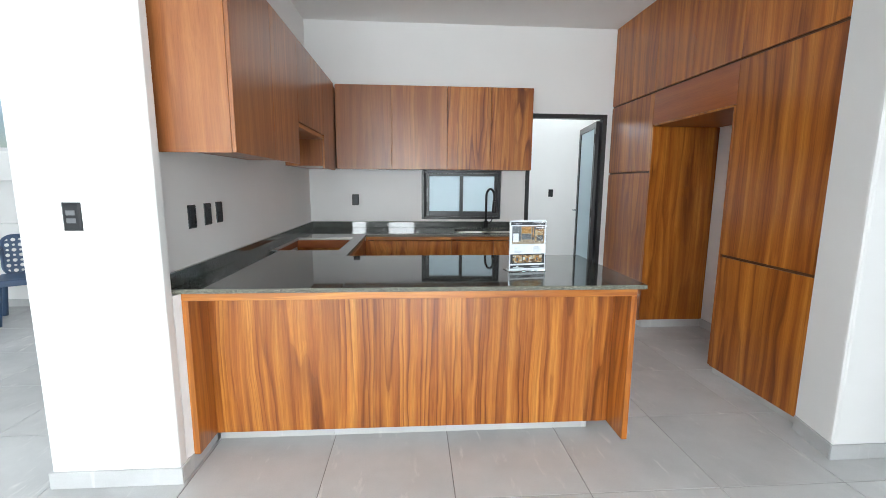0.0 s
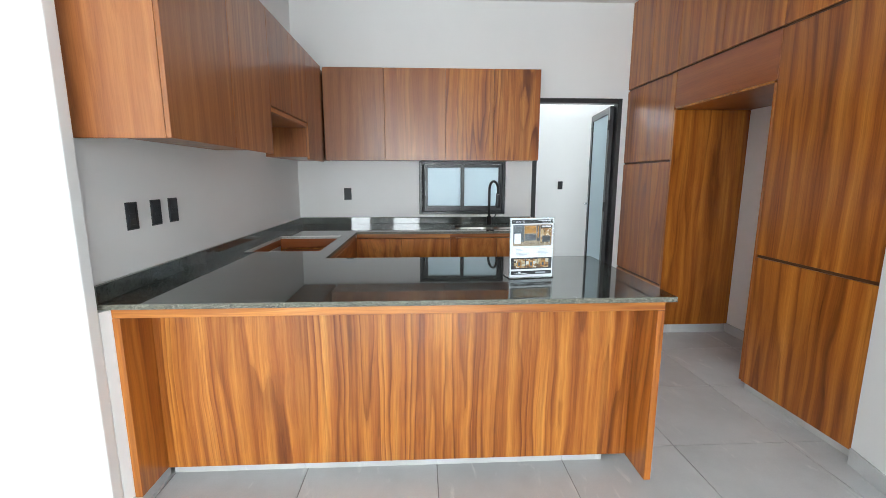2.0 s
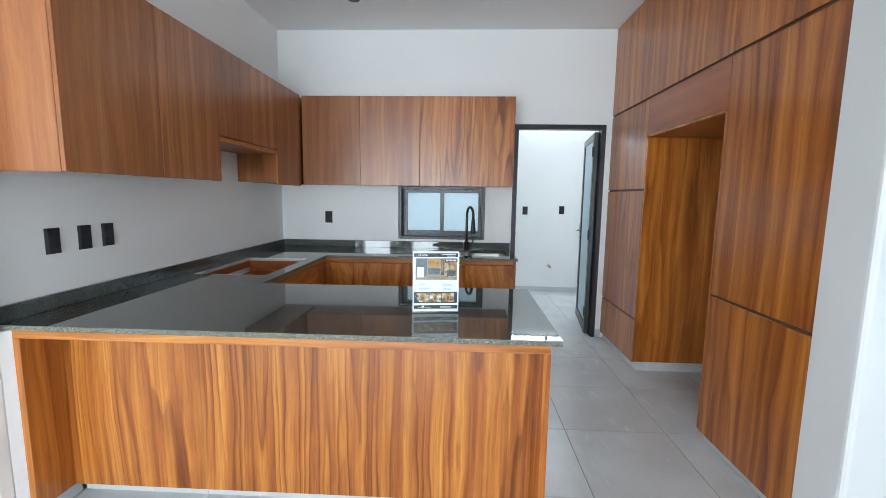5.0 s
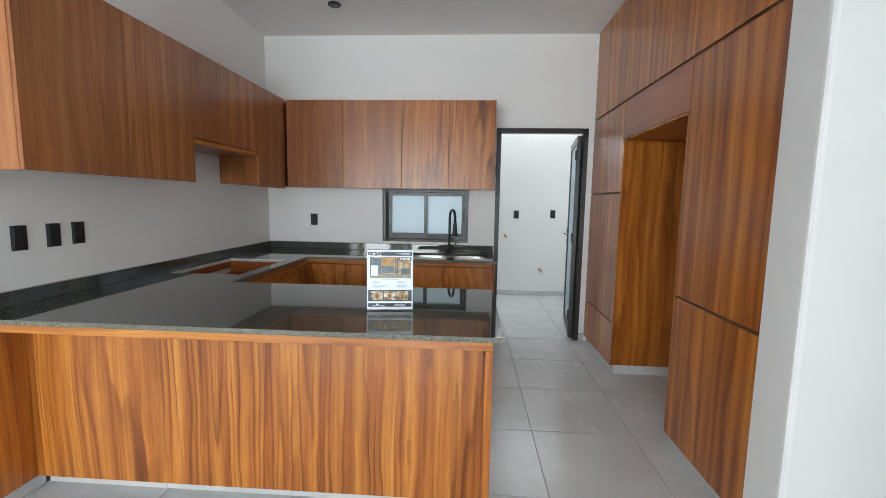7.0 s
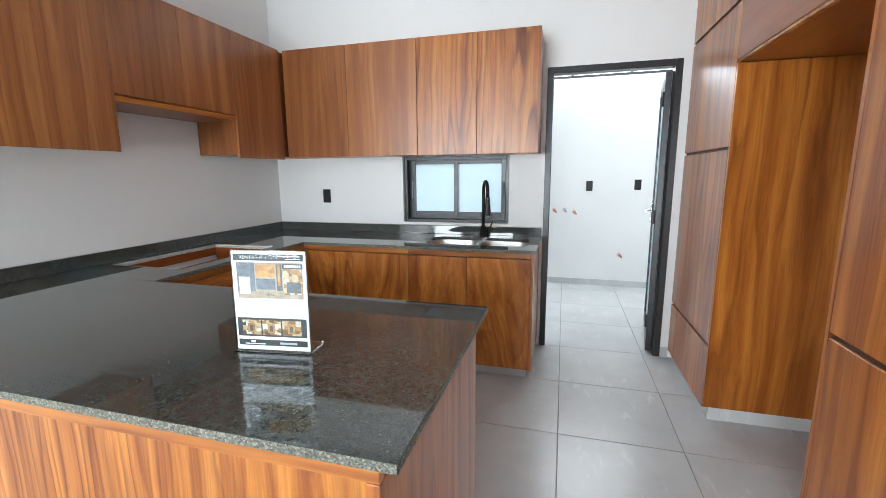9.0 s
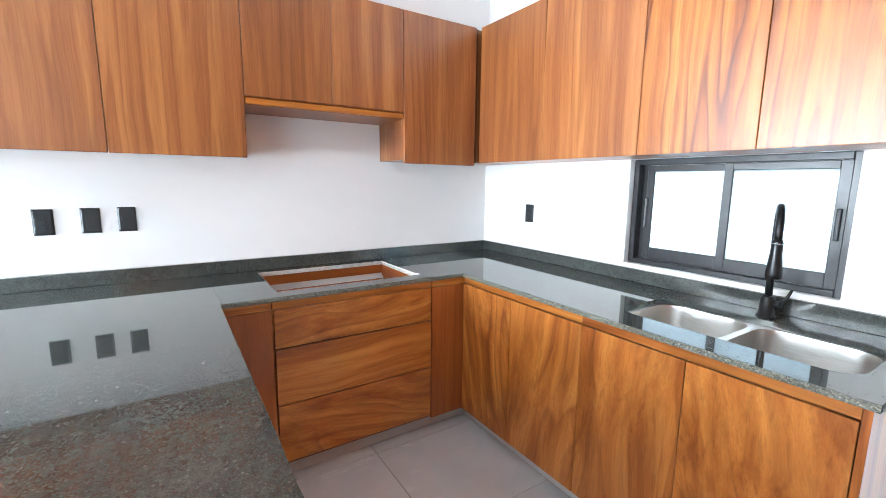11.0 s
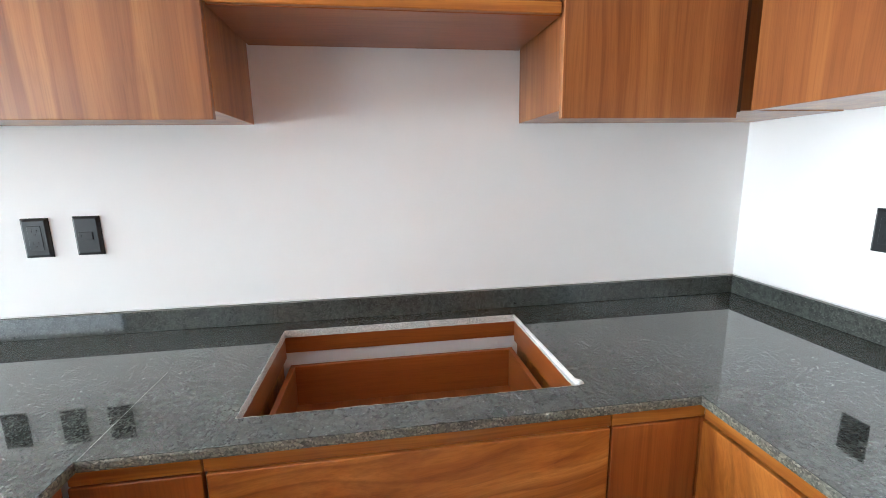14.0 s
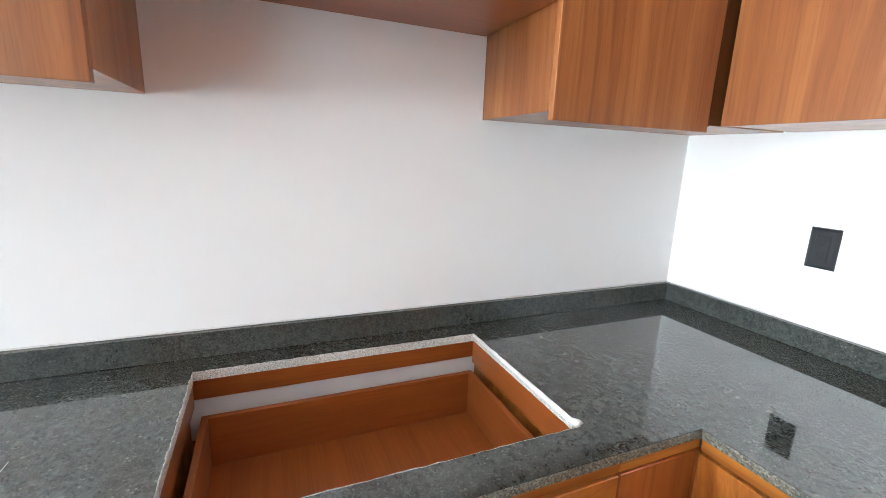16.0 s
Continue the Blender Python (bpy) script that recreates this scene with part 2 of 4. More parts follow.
COPPER = plain("copper_pipe", (0.55, 0.25, 0.16), 0.4, metal=0.5, var=0.15, scale=50.0)
BLUE_PLASTIC = plain("navy_plastic", (0.045, 0.085, 0.165), 0.42, var=0.08, scale=12.0)
# dark brown that paints the shade in cabinet gaps; also the screw plugs
GAP_SHADE_AND_PLUG = plain("gap_shade_and_plug_brown", (0.10, 0.040, 0.016), 0.7, var=0.2)
PAPER = plain("poster_paper", (0.68, 0.67, 0.71), 0.5, var=0.015)
INK = plain("poster_black", (0.02, 0.02, 0.024), 0.5)
GREY_INK = plain("poster_grey_text", (0.36, 0.36, 0.40), 0.6)


def tile_material():
    m, nt, b = material("grey_porcelain_tile")
    tc = nt.nodes.new("ShaderNodeTexCoord").outputs["Object"]
    info = nt.nodes.new("ShaderNodeObjectInfo")
    mul = nt.nodes.new("ShaderNodeMath")
    mul.operation = "MULTIPLY"
    mul.inputs[1].default_value = 53.0
    nt.links.new(info.outputs["Random"], mul.inputs[0])
    shift = nt.nodes.new("ShaderNodeCombineXYZ")
    for i in range(3):
        nt.links.new(mul.outputs[0], shift.inputs[i])
    p = vec_add(nt, tc, shift.outputs[0])
    cloud = noise_tex(nt, p, 2.6, 6.0, 0.6)
    n = node(nt, "ShaderNodeTexNoise", Scale=1.0, Detail=5.0, Roughness=0.65, Distortion=0.4)
    turned = nt.nodes.new("ShaderNodeMapping")
    turned.inputs["Rotation"].default_value = (0, 0, radians(38))
    turned.inputs["Scale"].default_value = (16.0, 4.5, 1.0)
    nt.links.new(p, turned.inputs["Vector"])
    nt.links.new(turned.outputs["Vector"], n.inputs["Vector"])
    c = ramp(nt, [(0.30, (0.535, 0.538, 0.54)), (0.55, (0.605, 0.608, 0.61)), (0.75, (0.655, 0.658, 0.66))], cloud)
    vein = ramp(nt, [(0.60, (0, 0, 0)), (0.67, (0.5, 0.5, 0.5)), (0.74, (0.9, 0.9, 0.9))], n.outputs["Fac"])
    c = mix(nt, vein, c, (0.74, 0.73, 0.715))
    grit = noise_tex(nt, tc, 160.0, 2.0)
    c = mix(nt, 0.10, c, ramp(nt, [(0.4, (0.6, 0.6, 0.6)), (0.6, (1, 1, 1))], grit), "MULTIPLY")
    tone = ramp(nt, [(0.0, (0.95, 0.95, 0.95)), (1.0, (1, 1, 1))], info.outputs["Random"])
    c = mix(nt, 1.0, c, tone, "MULTIPLY")
    nt.links.new(c, b.inputs["Base Color"])
    b.inputs["Roughness"].default_value = 0.27
    b.inputs["Specular IOR Level"].default_value = 0.45
    return m


TILE = tile_material()


def steel_material():
    m, nt, b = material("brushed_steel")
    tc = nt.nodes.new("ShaderNodeTexCoord").outputs["Object"]
    f = noise_tex(nt, vec_scale(nt, tc, (15, 400, 400)), 1.0, 2.0)
    nt.links.new(ramp(nt, [(0.3, (0.55, 0.53, 0.50)), (0.7, (0.68, 0.66, 0.63))], f), b.inputs["Base Color"])
    b.inputs["Metallic"].default_value, b.inputs["Roughness"].default_value = 1.0, 0.30
    return m


STEEL = steel_material()


def frosted_material():
    m, nt, b = material("frosted_glass")
    tc = nt.nodes.new("ShaderNodeTexCoord").outputs["Object"]
    b.inputs["Base Color"].default_value = (0.86, 0.94, 0.97, 1)
    b.inputs["Roughness"].default_value = 0.35
    tr = nt.nodes.new("ShaderNodeBsdfTranslucent")
    tr.inputs["Color"].default_value = (0.60, 0.68, 0.72, 1)
    mx = nt.nodes.new("ShaderNodeMixShader")
    mx.inputs[0].default_value = 0.72
    nt.links.new(b.outputs[0], mx.inputs[1])
    nt.links.new(tr.outputs[0], mx.inputs[2])
    nt.links.new(mx.outputs[0], nt.nodes["Material Output"].inputs["Surface"])
    bump(nt, noise_tex(nt, tc, 300.0, 2.0), 0.2, 0.001, b)
    return m


FROST = frosted_material()


def glass_material(name, tint, ior=1.45):
    m, nt, b = material(name)
    b.inputs["Base Color"].default_value = (*tint, 1)
    b.inputs["Transmission Weight"].default_value, b.inputs["Roughness"].default_value = 1.0, 0.01
    b.inputs["IOR"].default_value = ior
    return m


GLASS, ACRYLIC = glass_material("clear_glass", (0.97, 0.99, 0.98)), glass_material("clear_acrylic", (0.93, 0.98, 0.98), 1.2)


def backdrop_material():
    m, nt, b = material("bright_outdoors")
    e = nt.nodes.new("ShaderNodeEmission")
    tc = nt.nodes.new("ShaderNodeTexCoord").outputs["Object"]
    nt.links.new(ramp(nt, [(0.3, (0.80, 0.89, 0.95)), (0.7, (1, 1, 1))], noise_tex(nt, tc, 0.5, 3.0)), e.inputs["Color"])
    e.inputs["Strength"].default_value = 3.5
    nt.links.new(e.outputs[0], nt.nodes["Material Output"].inputs["Surface"])
    return m


OUTDOORS = backdrop_material()


def photo_material(name, stops, scale):
    """A small printed interior photograph, as blotches of its colours."""
    m, nt, b = material(name)
    tc = nt.nodes.new("ShaderNodeTexCoord").outputs["Object"]
    v = node(nt, "ShaderNodeTexVoronoi", Scale=scale)
    v.distance = "CHEBYCHEV"
    nt.links.new(vec_scale(nt, tc, (1.0, 0.02, 1.5)), v.inputs["Vector"])
    cell = nt.nodes.new("ShaderNodeSeparateColor")
    nt.links.new(v.outputs["Color"], cell.inputs["Color"])
    nt.links.new(ramp(nt, stops, cell.outputs[0]), b.inputs["Base Color"])
    b.inputs["Roughness"].default_value = 0.45
    return m


PHOTO_WARM = photo_material("printed_photo_warm", [(0.0, (0.05, 0.025, 0.010)), (0.4, (0.25, 0.12, 0.035)), (0.7, (0.40, 0.28, 0.15)), (1.0, (0.52, 0.49, 0.44))], 60.0)
PHOTO_GREY = plain("printed_grey_wall", (0.09, 0.095, 0.11), 0.5, var=0.3, scale=60.0)
PHOTO_AMBER = plain("printed_amber", (0.36, 0.16, 0.035), 0.5, var=0.35, scale=70.0)
PHOTO_SAND = plain("printed_sand", (0.27, 0.20, 0.14), 0.5, var=0.2, scale=60.0)
PHOTO_DARK = plain("printed_dark", (0.055, 0.055, 0.06), 0.5, var=0.3, scale=60.0)
YELLOW = plain("sticker_yellow", (0.75, 0.60, 0.05), 0.5)
LABEL_BLUE = plain("sticker_blue", (0.06, 0.30, 0.62), 0.5)

# ---- helpers of this scene ----


def box(bm, x0, x1, y0, y1, z0, z1, bevel=0.0, seg=1):
    """Adds a box, its edges rounded by bevel."""
    made = bmesh.ops.create_cube(bm, size=1.0)["verts"]
    for v in made:
        v.co = Vector((x0 + (v.co.x + 0.5) * (x1 - x0), y0 + (v.co.y + 0.5) * (y1 - y0), z0 + (v.co.z + 0.5) * (z1 - z0)))
    if bevel:
        edges = list({e for v in made for e in v.link_edges})
        bmesh.ops.bevel(bm, geom=edges, offset=bevel, segments=seg, affect="EDGES", profile=0.5)
    return bm


def boxes(*list_of, bevel=0.0, seg=1):
    bm = bmesh.new()
    for b in list_of:
        box(bm, *b, bevel=bevel, seg=seg)
    return bm


def tube(bm, points, radius, sides=14, cap=True):
    """A round bar along the points; radius is one number or one for each point."""
    pts = [Vector(p) for p in points]
    radii = [radius] * len(pts) if isinstance(radius, (int, float)) else radius
    rings, side = [], None
    for i, p in enumerate(pts):
        d = (pts[min(i + 1, len(pts) - 1)] - pts[max(i - 1, 0)]).normalized()
        if side is None:
            side = d.cross(Vector((0, 0, 1)) if abs(d.z) < 0.9 else Vector((1, 0, 0))).normalized()
        side = (side - d * side.dot(d)).normalized()
        up = d.cross(side)
        rings.append([bm.verts.new(p + (side * math.cos(a) + up * math.sin(a)) * radii[i]) for a in (2 * math.pi * k / sides for k in range(sides))])
    for a, b in zip(rings, rings[1:]):
        for k in range(sides):
            f = bm.faces.new((a[k], a[(k + 1) % sides], b[(k + 1) % sides], b[k]))
            f.smooth = True
    if cap:
        bm.faces.new(rings[0][::-1])
        bm.faces.new(rings[-1])
    bmesh.ops.recalc_face_normals(bm, faces=bm.faces[:])
    return bm


def thing(name, base, label, category, group="", kind=""):
    ob = new(name)
    ob.location = base
    ob.empty_display_size = 0.1
    return tagged(ob, label, category, group, kind)


def part(name, bm, mat, parent, label=""):
    """Links the bmesh, given in the world's metres, as one mesh under a thing or a part."""
    root, off = parent, Vector((0, 0, 0))
    while root is not None:
        off += root.location
        root = root.parent
    bmesh.ops.translate(bm, verts=bm.verts[:], vec=-off)
    me = bpy.data.meshes.new(name)
    bm.to_mesh(me)
    bm.free()
    me.materials.append(mat)
    ob = new(name, me)
    ob.parent = parent
    return tagged(ob, label)


def solid(name, bm, mat, label="", category="", group="", kind="structure", base=(0, 0, 0)):
    """A thing or a piece of the setting that is one mesh."""
    bmesh.ops.translate(bm, verts=bm.verts[:], vec=-Vector(base))
    me = bpy.data.meshes.new(name)
    bm.to_mesh(me)
    bm.free()
    me.materials.append(mat)
    ob = new(name, me)
    ob.location = base
    return tagged(ob, label, category, group, kind)


def rounded(x0, x1, y0, y1, r, n=6):
    pts = []
    for cx, cy, a0 in ((x1 - r, y1 - r, 0), (x0 + r, y1 - r, 90), (x0 + r, y0 + r, 180), (x1 - r, y0 + r, 270)):
        for i in range(n + 1):
            a = radians(a0 + 90 * i / n)
            pts.append((cx + r * math.cos(a), cy + r * math.sin(a)))
    return pts


def plate(loops, z0, z1):
    """A flat slab from closed outlines, the inner ones being holes."""
    bm = bmesh.new()
    edges = []
    for loop in loops:
        vs = [bm.verts.new((x, y, z1)) for x, y in loop]
        edges += [bm.edges.new((vs[i], vs[(i + 1) % len(vs)])) for i in range(len(vs))]
    bmesh.ops.triangle_fill(bm, use_beauty=True, use_dissolve=False, edges=edges)
    faces = bm.faces[:]
    for f in faces:
        if f.normal.z < 0:
            f.normal_flip()
    made = bmesh.ops.extrude_face_region(bm, geom=faces)
    top = [v for v in made["geom"] if isinstance(v, bmesh.types.BMVert)]
    for v in bm.verts:
        v.co.z = z0
    for v in top:
        v.co.z = z1
    bmesh.ops.recalc_face_normals(bm, faces=bm.faces[:])
    return bm


# ---- plan: x from the left kitchen wall, y from the back kitchen wall, z from the floor ----
CEILING = 3.01
TOP, SLAB = 0.89, 0.021            # worktop height and thickness
UP0, UP1, UPD = 1.51, 2.318, 0.34  # wall cabinets: bottom, top, depth
TALLX = 3.285                      # front of the tall cabinets
WALLR = 3.92                       # wall behind the tall cabinets
PEN0, PEN1, PENX = -2.77, -1.873, 2.235  # peninsula worktop
PIL0, PIL1, PILY = -0.505, 0.045, -2.857  # pillar at the end of the left wall
COLX, COLY = 3.212, -2.868           # column at the end of the tall cabinets
BACK = 2.12                        # far wall of the laundry
FRONT = -9.0                       # glazed front wall
WESTX, EASTX = -4.2, 5.2

# ---- structure ----
solid("wall_left", boxes((PIL0, 0.0, -2.798, 0.18, 0, CEILING)), WALL, "white painted kitchen wall", "wall")
BASE_END = [(0.001, -2.799), (PIL1 - 0.0005, -2.799), (0.0565, -2.757), (0.0565, -2.53), (0.001, -2.53)]
pillar = boxes((PIL0, PIL1, PILY, -2.80, 0, CEILING), bevel=0.006, seg=2)
solid("wall_left_base", plate([BASE_END], 0.081, 0.866), WALL, "white plaster behind the peninsula end panel", "wall")
solid("wall_pillar", pillar, WALL, "white painted pillar at the end of the kitchen wall", "pillar")

WX0, WX1, WZ0, WZ1 = 1.197, 2.077, 0.978, 1.515
DX0, DX1, DZ = 2.343, 3.233, 2.13
solid("wall_back", boxes(
    (0.0, WX0, 0, 0.15, 0, CEILING), (WX0, WX1, 0, 0.15, 0, WZ0), (WX0, WX1, 0, 0.15, WZ1, CEILING), (WX1, DX0, 0, 0.15, 0, CEILING),
    (DX0, DX1, 0, 0.15, DZ, CEILING), (DX1, WALLR + 0.15, 0, 0.15, 0, CEILING)), WALL, "white kitchen back wall with a window and a door", "wall")
solid("wall_right", boxes((WALLR, WALLR + 0.15, COLY + 0.28, 0, 0, CEILING)), WALL, "white wall behind the tall cabinets", "wall")
column = [(COLX + 0.06, COLY + 0.275), (COLX + 0.0048, COLY + 0.022), (COLX + 0.0045, COLY + 0.011), (COLX + 0.0105, COLY + 0.0035), (COLX + 0.022, COLY), (EASTX, COLY), (EASTX, COLY + 0.275)]
# opening for the added east window
EY0, EY1, EZ0, EZ1 = -7.75, -5.05, 0.4, 2.7
solid("wall_east", boxes((EASTX, EASTX + 0.15, FRONT, EY0, 0, CEILING), (EASTX, EASTX + 0.15, EY1, COLY + 0.275, 0, CEILING), (EASTX, EASTX + 0.15, EY0, EY1, 0, EZ0), (EASTX, EASTX + 0.15, EY0, EY1, EZ1, CEILING)), WALL, "plain white wall", "wall")
solid("wall_west", boxes((WESTX - 0.15, WESTX, FRONT, 0.3, 0, CEILING)), WALL, "plain white wall", "wall")
# glazed front wall behind the walker
# the last opening holds the window added for extra light
openings = ((-3.88, -1.6), (-1.22, -0.38), (0.3, 1.14), (1.28, 2.22))
edges_x = [WESTX - 0.15] + [v for o in openings for v in o] + [EASTX + 0.15]
solid("wall_front", boxes(*[(edges_x[k], edges_x[k + 1], FRONT - 0.15, FRONT, 0 if k % 2 == 0 else 2.5, CEILING) for k in range(len(edges_x) - 1)]), WALL, "white front wall with glass doors", "wall")
# infill round the added low window
solid("wall_front_sill", boxes((1.28, 2.22, FRONT - 0.15, FRONT, 0, 0.45), (1.28, 2.22, FRONT - 0.15, FRONT, 1.5, 2.5)), WALL, "white wall under and over the added front window", "wall")
# unseen wall, added to keep front window light off the column
solid("light_block_east", boxes((2.36, 2.5, FRONT, -5.5, 0, CEILING), bevel=0.004), WALL, "unseen wall added to block front window light", "wall")
# added likewise, so the wide west window lights the pillar less
solid("light_block_west", boxes((-1.54, -1.4, FRONT, -5.2, 0, CEILING), bevel=0.004), WALL, "unseen wall added to block front window light", "wall")
# dining recess beyond the pillar
solid("wall_dining", boxes(
    (WESTX, PIL0 - 0.003, 0.2, 0.35, 0, 1.68), (WESTX, -3.95, 0.2, 0.35, 1.68, CEILING), (-1.85, PIL0 - 0.003, 0.2, 0.35, 1.68, CEILING), (-3.95, -1.85, 0.2, 0.35, 2.7, CEILING)),
    WALL, "white dining room wall under a bright window", "wall")
solid("ledge_dining", boxes((WESTX, PIL0 - 0.003, 0.05, 0.197, 1.37, 1.66), bevel=0.004), WALL, "white plastered ledge under the window", "ledge")
solid("trim_dining", boxes((WESTX, PIL0 - 0.003, 0.165, 0.197, 0.0, 0.915), bevel=0.003), WALL, "white low wall panel", "trim")
solid("ceiling", boxes((WESTX - 0.15, EASTX + 0.15, FRONT - 0.15, 0.35, CEILING, CEILING + 0.15)), CEIL, "plain off-white ceiling", "ceiling")
# laundry
solid("wall_laundry_far", boxes((-0.5, 4.5, BACK, BACK + 0.15, 0, 2.47), (-0.5, 1.25, BACK, BACK + 0.15, 2.47, 2.83), (3.86, 4.5, BACK, BACK + 0.15, 2.47, 2.83), (-0.5, 4.5, BACK, BACK + 0.15, 2.83, CEILING)),
      WALL, "white laundry wall under a strip of windows", "wall")
solid("wall_laundry_west", boxes((-0.5, -0.35, 0.36, BACK, 0, CEILING)), WALL, "plain white laundry wall", "wall")
solid("wall_laundry_east", boxes((4.07, 4.22, 0.0, BACK, 0, CEILING)), WALL, "plain white laundry wall", "wall")
solid("ceiling_laundry", boxes((-0.5, 4.5, 0.352, BACK + 0.15, CEILING, CEILING + 0.15)), CEIL, "plain white laundry ceiling", "ceiling")
solid("backdrop_front", boxes((-14, 16, -52.2, -52, -3, 16)), OUTDOORS, "bright hazy daylight", "backdrop")
# glowing sheet behind the added east window
solid("backdrop_east", boxes((52, 52.2, -30, 20, -3, 16)), OUTDOORS, "bright hazy daylight", "backdrop")
solid("backdrop_rear", boxes((-20, 20, 52, 52.2, -3, 22)), OUTDOORS, "bright hazy daylight", "backdrop")
solid("ground", boxes((-60, 60, -60, 60, -0.25, -0.12)), plain("pale_ground", (0.35, 0.34, 0.32), 0.9, var=0.2, scale=0.6), "pale outdoor ground", "ground")


def skirting(name, x0, x1, y0, y1, h=0.08):
    solid(name, boxes((x0, x1, y0, y1, 0, h), bevel=0.002), TILE, "pale grey tile skirting", "baseboard")


skirting("baseboard_pillar", PIL0 - 0.012, PIL1 + 0.012, PILY - 0.012, PILY)
skirting("baseboard_pillar_side", PIL1, PIL1 + 0.012, PILY, -2.52)
skirting("baseboard_pillar_west", PIL0 - 0.012, PIL0, PILY, 0.16)
skirting("baseboard_column", COLX - 0.012, EASTX, COLY - 0.012, COLY)
solid("baseboard_column_side", plate([[(COLX - 0.012, COLY), (COLX, COLY), (COLX + 0.06, COLY + 0.27), (COLX + 0.048, COLY + 0.27)]], 0, 0.08), TILE, "pale grey tile skirting", "baseboard")
skirting("baseboard_laundry", -0.35, 4.07, BACK - 0.012, BACK, 0.07)
skirting("baseboard_door", DX1, TALLX, -0.012, 0)
skirting("baseboard_niche", WALLR - 0.012, WALLR, -1.85, -0.845)
skirting("baseboard_sink_end", 2.335, DX0, -0.012, 0)
skirting("baseboard_dining", WESTX, PIL0 - 0.015, 0.152, 0.164)

solid("wall_column", plate([column], 0, CEILING), WALL, "white painted column beside the tall cabinets", "pillar")
# ---- window over the sink ----


def sliding_window():
    w = thing("window_1", (0.5 * (WX0 + WX1), 0.06, WZ0), "black aluminium sliding window with frosted panes", "window", kind="structure")
    fr = boxes((WX0, WX0 + 0.03, 0.035, 0.105, WZ0, WZ1), (WX1 - 0.03, WX1, 0.035, 0.105, WZ0, WZ1),
               (WX0 + 0.03, WX1 - 0.03, 0.035, 0.105, WZ1 - 0.028, WZ1), (WX0 + 0.03, WX1 - 0.03, 0.035, 0.105, WZ0, WZ0 + 0.028), bevel=0.003)
    part("window_frame", fr, BLACK, w)
    mid = 0.5 * (WX0 + WX1) + 0.005
    for x0, x1, y in ((WX0 + 0.052, mid + 0.02, 0.075), (mid - 0.02, WX1 - 0.031, 0.048)):
        z0, z1 = WZ0 + 0.03, WZ1 - 0.03
        s = boxes((x0, x0 + 0.036, y, y + 0.022, z0, z1), (x1 - 0.036, x1, y, y + 0.022, z0, z1),
                  (x0 + 0.036, x1 - 0.036, y, y + 0.022, z1 - 0.03, z1), (x0 + 0.036, x1 - 0.036, y, y + 0.022, z0, z0 + 0.058), bevel=0.002)
        sash = part("sash", s, BLACK, w)
        pane = part("pane", boxes((x0 + 0.03, x1 - 0.03, y + 0.008, y + 0.013, z0 + 0.05, z1 - 0.022)), FROST, sash, "frosted glass pane")
        pane.visible_shadow = False
    part("track_jamb", boxes((WX0 + 0.0305, WX0 + 0.060, 0.078, 0.103, WZ0 + 0.029, WZ1 - 0.029)), SLOT, w)
    part("latch", boxes((WX0 + 0.056, WX0 + 0.066, 0.060, 0.074, 1.17, 1.32), bevel=0.003), GREY_METAL, w, "small grey latch")
    pull = boxes((WX1 - 0.058, WX1 - 0.042, 0.036, 0.047, 1.19, 1.31), bevel=0.004, seg=2)
    part("pull_handle", pull, BLACK_PLASTIC, w)
    part("sill_bead", boxes((WX0, WX1, 0.004, 0.034, WZ0 - 0.004, WZ0 + 0.003), bevel=0.001), CAULK, w, "white sealant along the sill")


sliding_window()

# ---- laundry door ----


def laundry_door():
    d = thing("door_1", (0.5 * (DX0 + DX1), 0.06, 0), "open frosted glass door in a black aluminium frame", "door", kind="structure")
    w = 0.045
    part("door_frame", boxes((DX0, DX0 + w, -0.006, 0.09, 0, DZ), (DX1 - w, DX1, -0.006, 0.09, 0, DZ), (DX0 + w, DX1 - w, -0.006, 0.09, DZ - w, DZ), bevel=0.003), BLACK, d)
    turn = Matrix.Translation((DX1 - w - 0.006, 0.06, 0)) @ Matrix.Rotation(radians(-8.6), 4, "Z")

    def placed(bm):
        bmesh.ops.transform(bm, matrix=turn, verts=bm.verts[:])
        return bm
    # leaf built along +y from the hinge
    L, h = 0.79, DZ - 0.06
    leaf = part("leaf", placed(boxes((-0.04, 0, 0, 0.07, 0.012, h), (-0.04, 0, L - 0.07, L, 0.012, h), (-0.04, 0, 0.07, L - 0.07, h - 0.07, h), (-0.04, 0, 0.07, L - 0.07, 0.012, 0.11), bevel=0.003)), BLACK, d)
    part("glass", placed(boxes((-0.026, -0.018, 0.06, L - 0.06, 0.10, h - 0.06))), FROST, leaf, "frosted bluish glass")
    hb = boxes((-0.052, -0.04, L - 0.055, L - 0.02, 0.93, 1.12), bevel=0.004, seg=2)
    tube(hb, [(-0.05, L - 0.04, 1.04), (-0.085, L - 0.04, 1.04), (-0.09, L - 0.06, 1.04), (-0.09, L - 0.14, 1.04)], 0.009, 10)
    part("handle", placed(hb), CHROME, leaf, "chrome lever handle")
    for z in (0.25, 1.05, 1.88):
        hg = bmesh.new()
        tube(hg, [(-0.046, 0.004, z - 0.05), (-0.046, 0.004, z + 0.05)], 0.009, 10)
        part("hinge", placed(hg), BLACK, leaf)


laundry_door()


